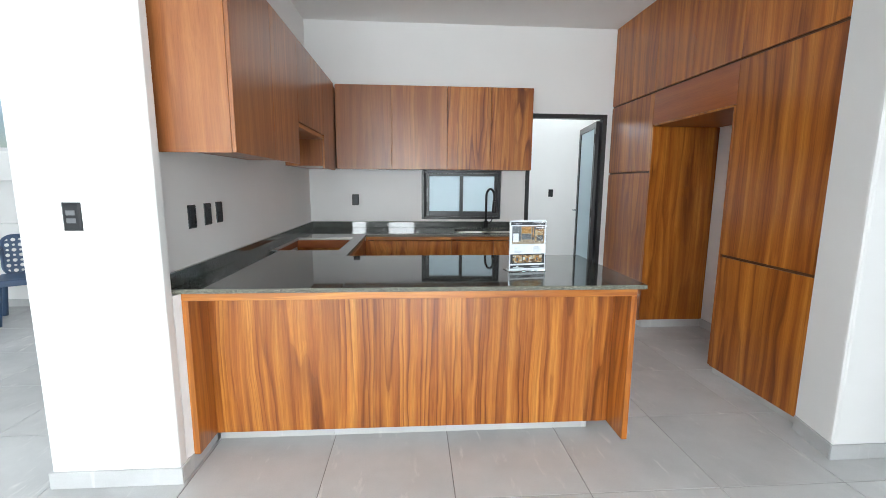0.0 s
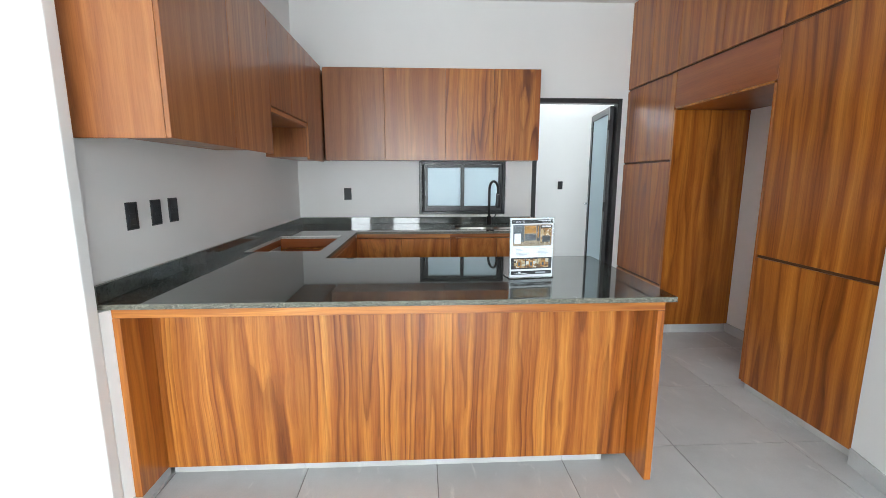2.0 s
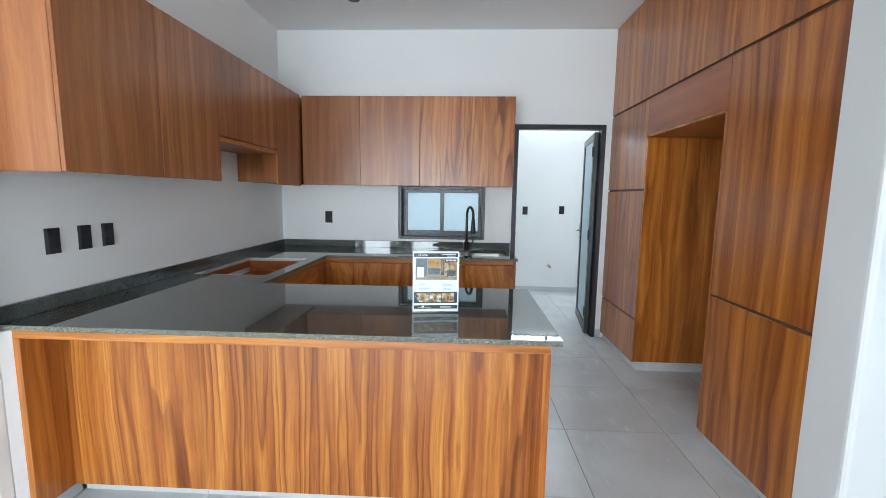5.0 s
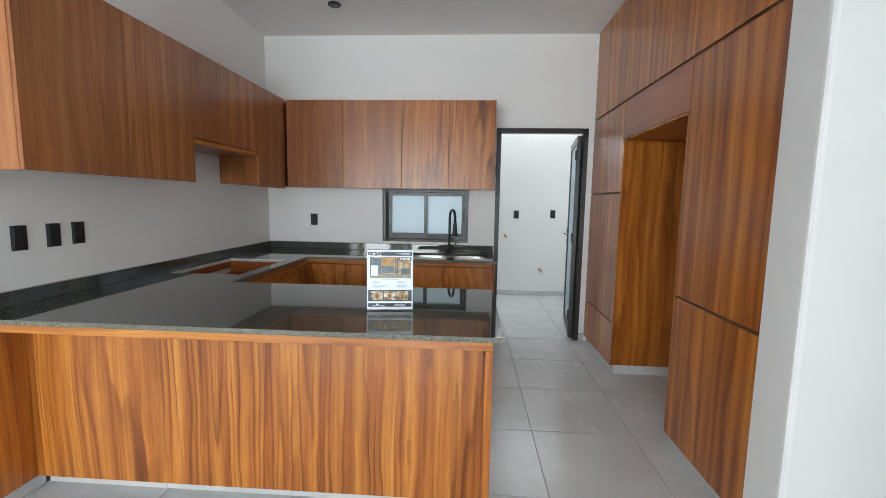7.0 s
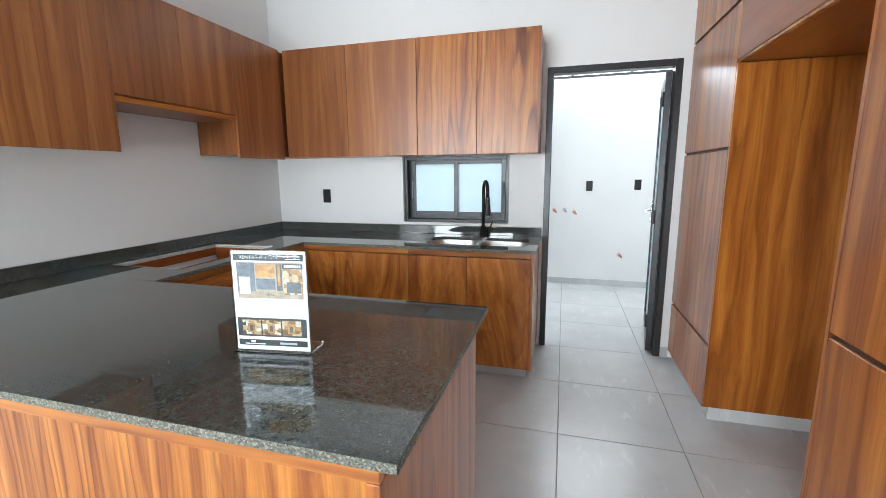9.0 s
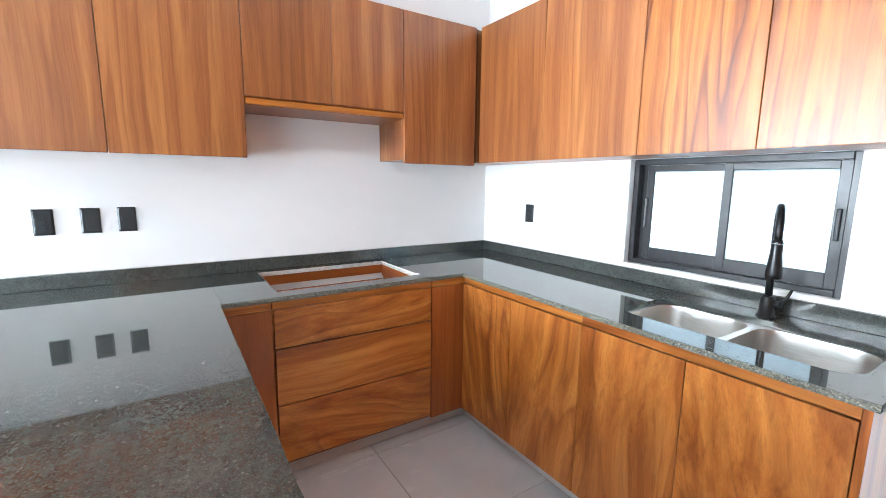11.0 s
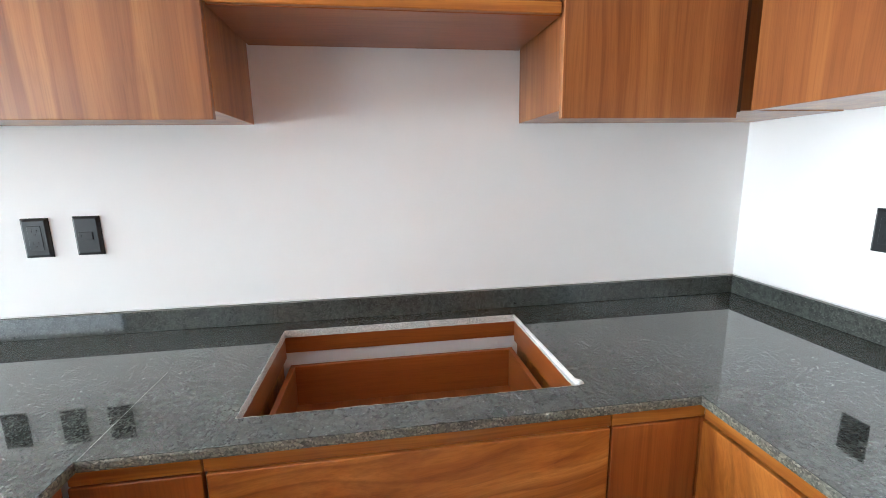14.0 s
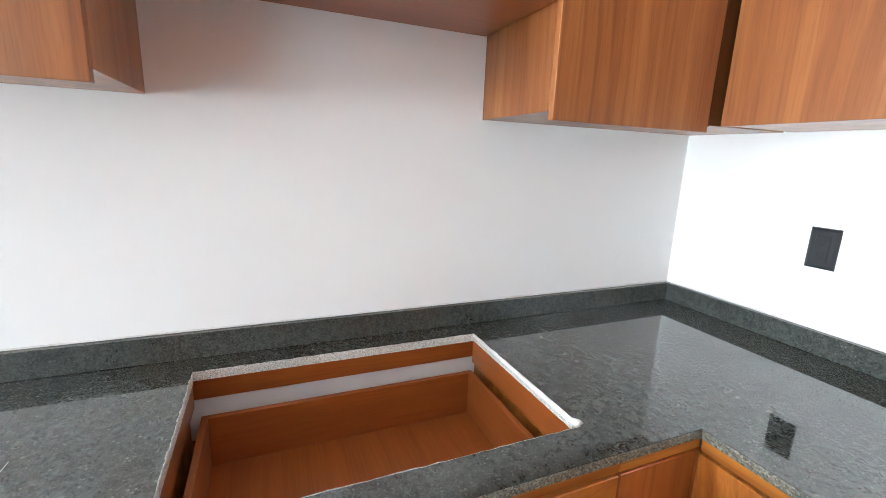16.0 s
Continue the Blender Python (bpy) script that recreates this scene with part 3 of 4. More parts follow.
def clerestory():
    c = thing("window_2", (2.5, BACK + 0.05, 2.47), "strip window with dark frame under the laundry ceiling", "window", kind="structure")
    x0, x1, z0, z1 = 1.25, 3.86, 2.47, 2.83
    fr = boxes((x0, x1, BACK + 0.03, BACK + 0.08, z0, z0 + 0.035), (x0, x1, BACK + 0.03, BACK + 0.08, z1 - 0.03, z1), (x0, x0 + 0.03, BACK + 0.03, BACK + 0.08, z0 + 0.035, z1 - 0.03),
               (x1 - 0.03, x1, BACK + 0.03, BACK + 0.08, z0 + 0.035, z1 - 0.03), bevel=0.002)
    part("window_frame", fr, BLACK, c)
    bars = [1.89, 2.54, 3.19]
    for x in bars:
        part("mullion", boxes((x - 0.018, x + 0.018, BACK + 0.03, BACK + 0.08, z0 + 0.035, z1 - 0.03), bevel=0.002), BLACK, c)
    ends = [x0 + 0.03] + bars + [x1 - 0.03]
    for a, b in zip(ends, ends[1:]):
        p = part("pane", boxes((a, b, BACK + 0.052, BACK + 0.058, z0 + 0.035, z1 - 0.03)), GLASS, c)
        p.visible_shadow = False


clerestory()


def front_glazing(name, x0, x1, bars, z0=0.0, z1=2.5, label="tall clear glass door in a black aluminium frame"):
    g = thing(name, (0.5 * (x0 + x1), FRONT - 0.05, z0), label, "window", kind="structure")
    y0, y1 = FRONT - 0.10, FRONT - 0.05
    part("window_frame", boxes((x0, x0 + 0.05, y0, y1, z0, z1), (x1 - 0.05, x1, y0, y1, z0, z1), (x0 + 0.05, x1 - 0.05, y0, y1, z1 - 0.05, z1), (x0 + 0.05, x1 - 0.05, y0, y1, z0, z0 + 0.05), bevel=0.003), BLACK, g)
    ends = [x0 + 0.05] + bars + [x1 - 0.05]
    for b in bars:
        part("mullion", boxes((b - 0.03, b + 0.03, y0, y1, z0 + 0.05, z1 - 0.05), bevel=0.003), BLACK, g)
    for a, b in zip(ends, ends[1:]):
        p = part("pane", boxes((a, b, y0 + 0.02, y0 + 0.026, z0 + 0.05, z1 - 0.05)), GLASS, g)
        p.visible_shadow = False


front_glazing("window_3", -1.22, -0.38, [])
front_glazing("window_4", 0.3, 1.14, [])
# unseen window, added to house the extra front lamp
front_glazing("added_window_front", 1.28, 2.22, [], 0.45, 1.5, "unseen front window added for more light")
front_glazing("window_6", -3.88, -1.6, [-2.74])
# unseen window, placed where its lamp reaches the left kitchen wall
ew = thing("added_window_east", (EASTX + 0.07, 0.5 * (EY0 + EY1), EZ0), "unseen wide window added to light the left wall", "window", kind="structure")
part("window_frame", boxes((EASTX + 0.05, EASTX + 0.1, EY0, EY0 + 0.05, EZ0, EZ1), (EASTX + 0.05, EASTX + 0.1, EY1 - 0.05, EY1, EZ0, EZ1), (EASTX + 0.05, EASTX + 0.1, EY0 + 0.05, EY1 - 0.05, EZ0, EZ0 + 0.05), (EASTX + 0.05, EASTX + 0.1, EY0 + 0.05, EY1 - 0.05, EZ1 - 0.05, EZ1), bevel=0.003), BLACK, ew)
part("pane", boxes((EASTX + 0.07, EASTX + 0.076, EY0 + 0.05, EY1 - 0.05, EZ0 + 0.05, EZ1 - 0.05)), GLASS, ew).visible_shadow = False
dw = thing("window_5", (-2.9, 0.27, 1.68), "bright dining room window", "window", kind="structure")
part("window_frame", boxes((-3.95, -3.91, 0.25, 0.3, 1.68, 2.7), (-1.89, -1.85, 0.25, 0.3, 1.68, 2.7), (-3.91, -1.89, 0.25, 0.3, 1.68, 1.72), (-3.91, -1.89, 0.25, 0.3, 2.66, 2.7), bevel=0.003), WHITE_BOARD, dw)
part("pane", boxes((-3.91, -1.89, 0.272, 0.278, 1.72, 2.66)), GLASS, dw).visible_shadow = False

# ---- cabinets ----
GAP = 0.0028
DT = 0.018  # door thickness


def door_x(cab, y0, y1, z0, z1, x, mat=None, name="door", thick=DT):
    """A slab door facing +x with its front at x."""
    return part(name, boxes((x - thick, x, y0 + GAP / 2, y1 - GAP / 2, z0 + GAP / 2, z1 - GAP / 2), bevel=0.0015), mat or WOOD_Z, cab)


def door_y(cab, x0, x1, z0, z1, y, mat=None, name="door", thick=DT):
    """A slab door facing -y with its front at y."""
    return part(name, boxes((x0 + GAP / 2, x1 - GAP / 2, y, y + thick, z0 + GAP / 2, z1 - GAP / 2), bevel=0.0015), mat or WOOD_Z, cab)


WG = "wall cabinets"
# left run
c = thing("wall_cabinet", (0.17, -2.2, UP0), "two-door brown hardwood wall cabinet with exposed end panel", "wall cabinet", WG)
part("body", boxes((0.002, UPD - DT - 0.002, -2.732, -1.689, UP0 + 0.006, UP1 - 0.004), bevel=0.001), WOOD_CALM, c)
part("end_panel", boxes((0.002, UPD - DT - 0.001, -2.75, -2.7335, UP0 - 0.016, UP1), bevel=0.0015), WOOD_CALM, c)
door_x(c, -2.75, -2.207, UP0 - 0.016, UP1, UPD, WOOD_CALM)
door_x(c, -2.207, -1.687, UP0 - 0.016, UP1, UPD, WOOD_CALM)
c = thing("wall_cabinet", (0.17, -1.27, 1.775), "short two-door hardwood cabinet over the hob space", "wall cabinet", WG)
part("body", boxes((0.002, UPD - DT - 0.002, -1.685, -0.865, 1.74, UP1 - 0.004), bevel=0.001), WOOD_PLAIN_Y, c)
part("bottom_rail", boxes((UPD - 0.030, UPD - 0.004, -1.683, -0.867, 1.742, 1.768), bevel=0.002), WOOD_Y, c)
door_x(c, -1.687, -1.272, 1.775, UP1, UPD, WOOD_CALM)
door_x(c, -1.272, -0.863, 1.775, UP1, UPD, WOOD_CALM)
c = thing("wall_cabinet", (0.17, -0.6, UP0), "single-door hardwood corner wall cabinet", "wall cabinet", WG)
part("body", boxes((0.002, UPD - DT - 0.002, -0.861, -0.004, UP0 + 0.006, UP1 - 0.004), bevel=0.001), WOOD_CALM, c)
door_x(c, -0.863, -0.362, UP0 - 0.016, UP1, UPD, WOOD_CALM)
# dark strip stands for the shade in the corner gap
part("corner_gap_shade", boxes((UPD - DT - 0.0015, UPD - DT + 0.003, -0.361, -0.341, UP0 + 0.002, UP1 - 0.004)), GAP_SHADE_AND_PLUG, c, "dark strip painting the shade of the corner gap")
# back run
for (x0, x1, joints, label) in ((UPD + 0.004, 1.447, (0.892,), "two-door hardwood wall cabinet beside the corner"), (1.447, 2.312, (1.886,), "two-door hardwood wall cabinet over the window")):
    c = thing("wall_cabinet", (0.5 * (x0 + x1), -0.17, UP0), label, "wall cabinet", WG)
    part("body", boxes((x0 + 0.002, x1 - 0.002, -UPD + DT + 0.002, -0.002, UP0 + 0.006, UP1 - 0.004), bevel=0.001), WOOD_CALM, c)
    ends = [x0 + (0.012 if x0 < 1 else 0)] + list(joints) + [x1]
    for a, b in zip(ends, ends[1:]):
        door_y(c, a, b, UP0, UP1, -UPD, WOOD_CALM if x0 < 1 else WOOD_BOLD)

# base cabinets
BZ0, BZ1 = 0.075, 0.858
BF = 0.652  # face of the base cabinets
BG = "base cabinets"
b1 = thing("base_cabinet", (0.33, -1.27, 0), "hardwood drawer unit under the hob cutout", "base cabinet", BG)
for nm, bx in (("back_panel", (0.05, 0.064, -1.672, -0.862, BZ0, 0.70)), ("side_panel", (0.064, BF - DT - 0.004, -1.672, -1.654, BZ0, 0.84)), ("side_panel", (0.064, BF - DT - 0.004, -0.88, -0.862, BZ0, 0.84)),
               ("bottom_panel", (0.064, BF - DT - 0.004, -1.654, -0.88, BZ0, BZ0 + 0.018))):
    part(nm, boxes(bx), WOOD_Y, b1)
part("back_rail", boxes((0.066, 0.086, -1.653, -0.881, 0.8125, 0.866), bevel=0.001), WOOD_PLAIN_Y, b1)
part("white_rail", boxes((0.066, 0.078, -1.653, -0.881, 0.70, 0.812)), WHITE_BOARD, b1, "white melamine strip")
part("side_rail", boxes((0.086, 0.60, -1.653, -1.639, 0.795, 0.866), bevel=0.001), WOOD_PLAIN_X, b1)
part("side_rail", boxes((0.086, 0.60, -0.895, -0.881, 0.795, 0.866), bevel=0.001), WOOD_PLAIN_X, b1)
part("top_rail", boxes((BF - 0.03, BF - 0.006, -1.672, -0.862, 0.832, 0.868), bevel=0.001), WOOD_Y, b1)
for i, (z0, z1) in enumerate(((0.652, 0.830), (0.382, 0.646), (0.095, 0.376))):
    dr = part("drawer", boxes((BF - DT, BF, -1.668, -0.866, z0, z1), bevel=0.0015), WOOD_FLAME, b1)
    # dark strip paints the shade in the groove below each drawer
    lip = boxes((BF - DT - 0.012, BF - 0.012, -1.668, -0.866, z0 - 0.013, z0 - 0.001))
    part("finger_groove", lip, GAP_SHADE_AND_PLUG, dr)
    if i == 0:
        a, bq, ya, yb, zb, zt = 0.115, 0.625, -1.622, -0.912, 0.655, 0.785
        for nm, bx, wd in (("bottom", (a, bq, ya, yb, zb - 0.012, zb), WOOD_PLAIN_X), ("back", (a, a + 0.015, ya, yb, zb, zt), WOOD_PLAIN_Y), ("side", (a + 0.015, bq, ya, ya + 0.015, zb, zt), WOOD_PLAIN_X),
                           ("side", (a + 0.015, bq, yb - 0.015, yb, zb, zt), WOOD_PLAIN_X), ("inner_front", (bq - 0.012, bq, ya + 0.015, yb - 0.015, zb, zt), WOOD_PLAIN_Y)):
            part("drawer_" + nm, boxes(bx, bevel=0.001), wd, dr)
b2 = thing("base_cabinet", (0.33, -0.7, 0), "narrow upright hardwood filler beside the drawers", "base cabinet", BG)
part("filler", boxes((BF - DT - 0.002, BF - 0.002, -0.860, -0.6525, BZ0, 0.830), bevel=0.0015), WOOD_PLAIN_Z, b2)
part("top_rail", boxes((BF - 0.03, BF - 0.006, -0.860, -0.640, 0.832, 0.868), bevel=0.001), WOOD_Y, b2)
part("corner_post", boxes((0.634, 0.6538, -0.650, -0.634, BZ0, 0.830)), WOOD_PLAIN_Z, b2)
b3 = thing("base_cabinet", (0.33, -1.76, 0), "narrow hardwood filler between drawers and peninsula", "base cabinet", BG)
part("filler", boxes((BF - DT - 0.002, BF - 0.002, -1.899, -1.676, BZ0, 0.830), bevel=0.0015), WOOD_PLAIN_Z, b3)
part("top_rail", boxes((BF - 0.03, BF - 0.006, -1.899, -1.676, 0.832, 0.868), bevel=0.001), WOOD_Y, b3)
# back run of base cabinets
for x0, x1, joint, label in ((0.6535, 1.47, 1.045, "two-door hardwood base cabinet beside the corner"), (1.47, 2.322, 1.885, "two-door hardwood sink cabinet")):
    c = thing("base_cabinet", (0.5 * (x0 + x1), -0.33, 0), label, "base cabinet", BG)
    shell = [(x0 + 0.002, x0 + 0.018, -BF + DT + 0.003, -0.03, BZ0, 0.84), (x1 - 0.018, x1 - (0.002 if x1 < 2 else 0), -BF + (DT + 0.003 if x1 < 2 else 0.0), -0.003, BZ0, 0.867),
             (x0 + 0.018, x1 - 0.018, -BF + DT + 0.003, -0.03, BZ0, BZ0 + 0.018), (x0 + 0.018, x1 - 0.018, -0.04, -0.03, BZ0 + 0.018, 0.80)]
    for nm, bx in zip(("side_panel", "side_panel", "bottom_panel", "back_panel"), shell):
        part(nm, boxes(bx), WOOD_Z, c)
    e = x1 - (0.02 if x1 > 2 else 0)
    door_y(c, x0, joint, BZ0, 0.828, -BF, WOOD_FIGURED)
    door_y(c, joint, e, BZ0, 0.828, -BF, WOOD_FIGURED)
    part("top_rail", boxes((x0, e, -BF + 0.004, -BF + 0.028, 0.832, 0.868), bevel=0.001), WOOD_X, c)
skirting("trim_plinth_back", 0.62, 2.29, -0.60, -0.588, 0.073)
skirting("trim_plinth_left", 0.588, 0.60, -1.86, -0.602, 0.073)

# peninsula
p = thing("peninsula", (1.1, -2.3, 0), "hardwood peninsula with panelled front and end panels", "kitchen island")
PF = -2.578
part("front_panel", boxes((0.087, 2.167, PF, PF + 0.018, 0.075, 0.831)), WOOD_WAVY, p)
part("top_rail", boxes((0.057, 2.196, PEN0 + 0.012, PEN0 + 0.034, 0.832, 0.868), bevel=0.0015), WOOD_X, p)
part("top_board", boxes((0.087, 2.167, PEN0 + 0.035, PF, 0.850, 0.868)), WOOD_X, p)
for x0, x1 in ((0.057, 0.086), (2.168, 2.197)):
    part("end_panel", boxes((x0, x1, PEN0 + 0.012, -1.90 if x0 > 1 else PF + 0.018, 0.075, 0.831), bevel=0.002, seg=2), WOOD_Z, p)
part("inner_panel", boxes((0.66, 2.167, -1.918, -1.90, 0.075, 0.867)), WOOD_PLAIN_Z, p)
for x in (0.35, 0.43, 0.62, 0.84, 1.30, 1.75):
    plug = bmesh.new()
    tube(plug, [(x, PF - 0.0006, 0.79), (x, PF + 0.003, 0.79)], 0.005, 8)
    part("screw_plug", plug, GAP_SHADE_AND_PLUG, p)
ends = [0.068, 0.67, 1.285, 1.895, 2.09]
for a, b in zip(ends, ends[1:]):
    part("plinth_tile", boxes((a + 0.001, b - 0.001, -2.512, -2.50, 0, 0.073), bevel=0.001), TILE, p, "pale tile plinth")

# tall cabinets
TG = "tall cabinets"
T1, T2, T3 = -0.836, -1.858, -2.602
LINE = 2.205


def tall_unit(y0, y1, splits, label):
    c = thing("tall_cabinet", (0.5 * (TALLX + WALLR), 0.5 * (y0 + y1), 0), label, "tall cabinet", TG)
    part("carcass", boxes((TALLX + DT + 0.002, WALLR - 0.002, y0 + 0.002, y1 - 0.002, 0.076, LINE - 0.006)), WOOD_Z, c)
    part("plinth", boxes((TALLX + 0.03, TALLX + 0.042, y0 + 0.002, y1 - 0.002, 0, 0.0755)), TILE, c, "pale tile plinth")
    for z0, z1 in zip(splits, splits[1:]):
        part("door", boxes((TALLX, TALLX + DT, y0 + 0.002, y1 - 0.002, z0 + 0.004, z1 - 0.014), bevel=0.0015), WOOD_Z, c)
        # groove shade as a dark strip between the stacked doors
        part("finger_groove", boxes((TALLX + 0.011, TALLX + DT + 0.001, y0 + 0.003, y1 - 0.003, z1 - 0.0138, z1 + 0.0035)), GAP_SHADE_AND_PLUG, c)
    return c


u = tall_unit(T1, -0.006, (0.06, 0.435, 1.497, LINE), "tall hardwood cabinet with three stacked doors")
part("side_panel", boxes((TALLX, WALLR - 0.002, T1 - 0.019, T1 - 0.001, 0.076, 1.897), bevel=0.001), WOOD_Z, u)
part("side_plinth", boxes((TALLX + 0.03, WALLR - 0.014, T1 - 0.012, T1 - 0.003, 0, 0.0755)), TILE, u)
u = tall_unit(T3, T2, (0.05, 0.884, LINE), "tall hardwood cabinet with two stacked doors")
part("side_panel", boxes((TALLX, WALLR - 0.002, T2 + 0.001, T2 + 0.019, 0.06, 1.897), bevel=0.001), WOOD_Z, u)
c = thing("tall_cabinet", (3.6, 0.5 * (T1 + T2), 1.9), "hardwood bridge cabinet over the empty fridge space", "tall cabinet", TG)
part("body", boxes((TALLX + 0.02, WALLR - 0.002, T2 + 0.002, T1 - 0.002, 1.90, LINE - 0.006)), WOOD_PLAIN_Y, c)
part("door", boxes((TALLX, TALLX + DT, T2 + 0.002, T1 - 0.002, 1.915, LINE - 0.012), bevel=0.0015), WOOD_PLAIN_Y, c)
# the same dark strip for shade over the bridge door
part("finger_groove", boxes((TALLX + 0.012, TALLX + DT + 0.001, T2 + 0.003, T1 - 0.003, LINE - 0.0118, LINE + 0.0035)), GAP_SHADE_AND_PLUG, c)
part("light_edge", boxes((TALLX + 0.003, TALLX + DT, T2 + 0.022, T1 - 0.022, 1.901, 1.9135)), WOOD_X, c)
for y0, y1 in ((T3, T2), (T2, T1), (T1, -0.006)):
    c = thing("tall_cabinet", (3.6, 0.5 * (y0 + y1), LINE), "hardwood top cabinet reaching the ceiling", "tall cabinet", TG)
    part("body", boxes((TALLX + DT + 0.002, WALLR - 0.002, y0 + 0.002, y1 - 0.002, LINE - 0.004, CEILING - 0.003)), WOOD_Z, c)
    k = 2 if y1 - y0 > 0.8 else 1
    for i in range(k):
        a, b = y0 + (y1 - y0) * i / k, y0 + (y1 - y0) * (i + 1) / k
        part("door", boxes((TALLX, TALLX + DT, a + 0.001, b - 0.001, LINE + 0.004, CEILING - 0.004), bevel=0.001), WOOD_Z, c)

# ---- worktop ----
CK = (0.095, 0.571, -1.635, -0.897)     # hob cutout
SKX0, SKX1, SKY0, SKY1 = 1.535, 2.265, -0.525, -0.165
RIGHT = 2.335
EDGE = 0.66


wt = thing("worktop", (1.0, -1.3, TOP - SLAB), "polished dark green granite worktop with rough edges", "countertop")
outline = [(0.0, 0.0), (RIGHT, 0.0), (RIGHT, -EDGE - 0.004), (EDGE, -EDGE - 0.004), (EDGE, PEN1), (PENX, PEN1), (PENX, PEN0), (0.0, PEN0)]
hob = [(CK[0], CK[2]), (CK[1], CK[2]), (CK[1], CK[3]), (CK[0], CK[3])]
sinkhole = rounded(SKX0, SKX1, SKY0, SKY1, 0.085)
part("slab", plate([outline, hob, sinkhole], TOP - SLAB, TOP), GRANITE, wt)


def rough_strip(a, b, out, proud=0.003):
    """A chiselled edge between two points, facing the way out."""
    bm = bmesh.new()
    a, b, out = Vector((*a, 0)), Vector((*b, 0)), Vector((*out, 0))
    n = max(4, int((b - a).length / 0.008))
    rng = random.Random(int(1000 * (a.x + 3 * b.y) + 500))
    rows = []
    for k, z in enumerate((TOP - 0.0005, TOP - 0.004, TOP - 0.009, TOP - 0.014, TOP - 0.018, TOP - SLAB)):
        rows.append([bm.verts.new(a.lerp(b, i / n) + out * (0.0008 if k in (0, 5) else proud * rng.uniform(0.25, 1.0)) + Vector((0, 0, z))) for i in range(n + 1)])
    for r0, r1 in zip(rows, rows[1:]):
        for i in range(n):
            bm.faces.new((r0[i], r0[i + 1], r1[i + 1], r1[i]))
    bmesh.ops.recalc_face_normals(bm, faces=bm.faces[:])
    part("rough_edge", bm, GRANITE_RAW, wt, "rough unpolished granite edge")


for a, b, o in (((0, PEN0), (PENX, PEN0), (0, -1)), ((PENX, PEN0), (PENX, PEN1), (1, 0)), ((EDGE, PEN1), (PENX, PEN1), (0, 1)), ((EDGE, PEN1), (EDGE, -EDGE - 0.004), (1, 0)),
                ((EDGE, -EDGE - 0.004), (RIGHT, -EDGE - 0.004), (0, -1)), ((RIGHT, -EDGE - 0.004), (RIGHT, 0), (1, 0))):
    rough_strip(a, b, o)
seam = bmesh.new()
n = 40
for k in range(n):
    t0, t1 = k / n, (k + 1) / n
    q = [Vector((EDGE - 0.002 - 0.33 * t, PEN1 + 0.004, TOP + 0.0004)) for t in (t0, t1)]
    d = Vector((0, -0.0008, 0)) * (1.0 + 0.5 * math.sin(9.0 * t0))
    seam.faces.new([seam.verts.new(v) for v in (q[0] - d, q[1] - d, q[1] + d, q[0] + d)])
bmesh.ops.remove_doubles(seam, verts=seam.verts[:], dist=0.0004)
bmesh.ops.recalc_face_normals(seam, faces=seam.faces[:])
part("slab_seam", seam, plain("pale_epoxy", (0.22, 0.22, 0.21), 0.35, var=0.3, scale=80.0), wt, "pale glue line where two slabs meet")
BSZ = 0.957
part("backsplash", boxes((0.001, 0.021, PEN0 + 0.003, -0.001, TOP + 0.0005, BSZ), bevel=0.001), GRANITE, wt)
part("backsplash", boxes((0.022, RIGHT - 0.002, -0.021, -0.001, TOP + 0.0005, BSZ), bevel=0.001), GRANITE, wt)
part("rough_end", boxes((0.0, 0.022, PEN0 + 0.0005, PEN0 + 0.0028, TOP - 0.001, BSZ + 0.001), bevel=0.0008), GRANITE_RAW, wt, "rough end of the backsplash")
part("sealant", boxes((0.0005, 0.006, PEN0 + 0.004, -0.003, BSZ + 0.0002, BSZ + 0.004), bevel=0.0015), CAULK, wt, "white sealant bead")
part("sealant", boxes((0.008, RIGHT - 0.003, -0.006, -0.0005, BSZ + 0.0002, BSZ + 0.004), bevel=0.0015), CAULK, wt, "white sealant bead")


def cut_face(x0, x1, y0, y1, seed):
    """The sawn inner face of the hob cutout, chipped along its top."""
    bm = bmesh.new()
    rng = random.Random(seed)
    lx = x1 - x0 > y1 - y0
    n = 60
    rows = []
    for k, z in enumerate((TOP + 0.0008, TOP - 0.004, TOP - 0.012, TOP - SLAB - 0.001)):
        row = []
        for i in range(n + 1):
            t = i / n
            x = x0 + (x1 - x0) * (t if lx else 0.5)
            y = y0 + (y1 - y0) * (0.5 if lx else t)
            j = rng.uniform(-0.0016, 0.0016) if k == 0 else rng.uniform(-0.0006, 0.0006)
            row.append(bm.verts.new((x + (0 if lx else j), y + (j if lx else 0), z)))
        rows.append(row)
    back = [bm.verts.new((v.co.x + (0 if lx else math.copysign(0.0015, x0 - 0.33)), v.co.y + (math.copysign(0.0015, y0 + 1.26) if lx else 0), TOP + 0.0008)) for v in rows[0]]
    for r0, r1 in zip([back] + rows, rows):
        for i in range(n):
            bm.faces.new((r0[i], r0[i + 1], r1[i + 1], r1[i]))
    bmesh.ops.recalc_face_normals(bm, faces=bm.faces[:])
    part("cut_edge", bm, RAW_CUT, wt, "sawn whitish granite edge")


cut_face(CK[0] + 0.001, CK[0] + 0.001, CK[2], CK[3], 1)
cut_face(CK[1] - 0.001, CK[1] - 0.001, CK[2], CK[3], 2)
cut_face(CK[0], CK[1], CK[2] + 0.001, CK[2] + 0.001, 3)
cut_face(CK[0], CK[1], CK[3] - 0.001, CK[3] - 0.001, 4)
blob = bmesh.new()
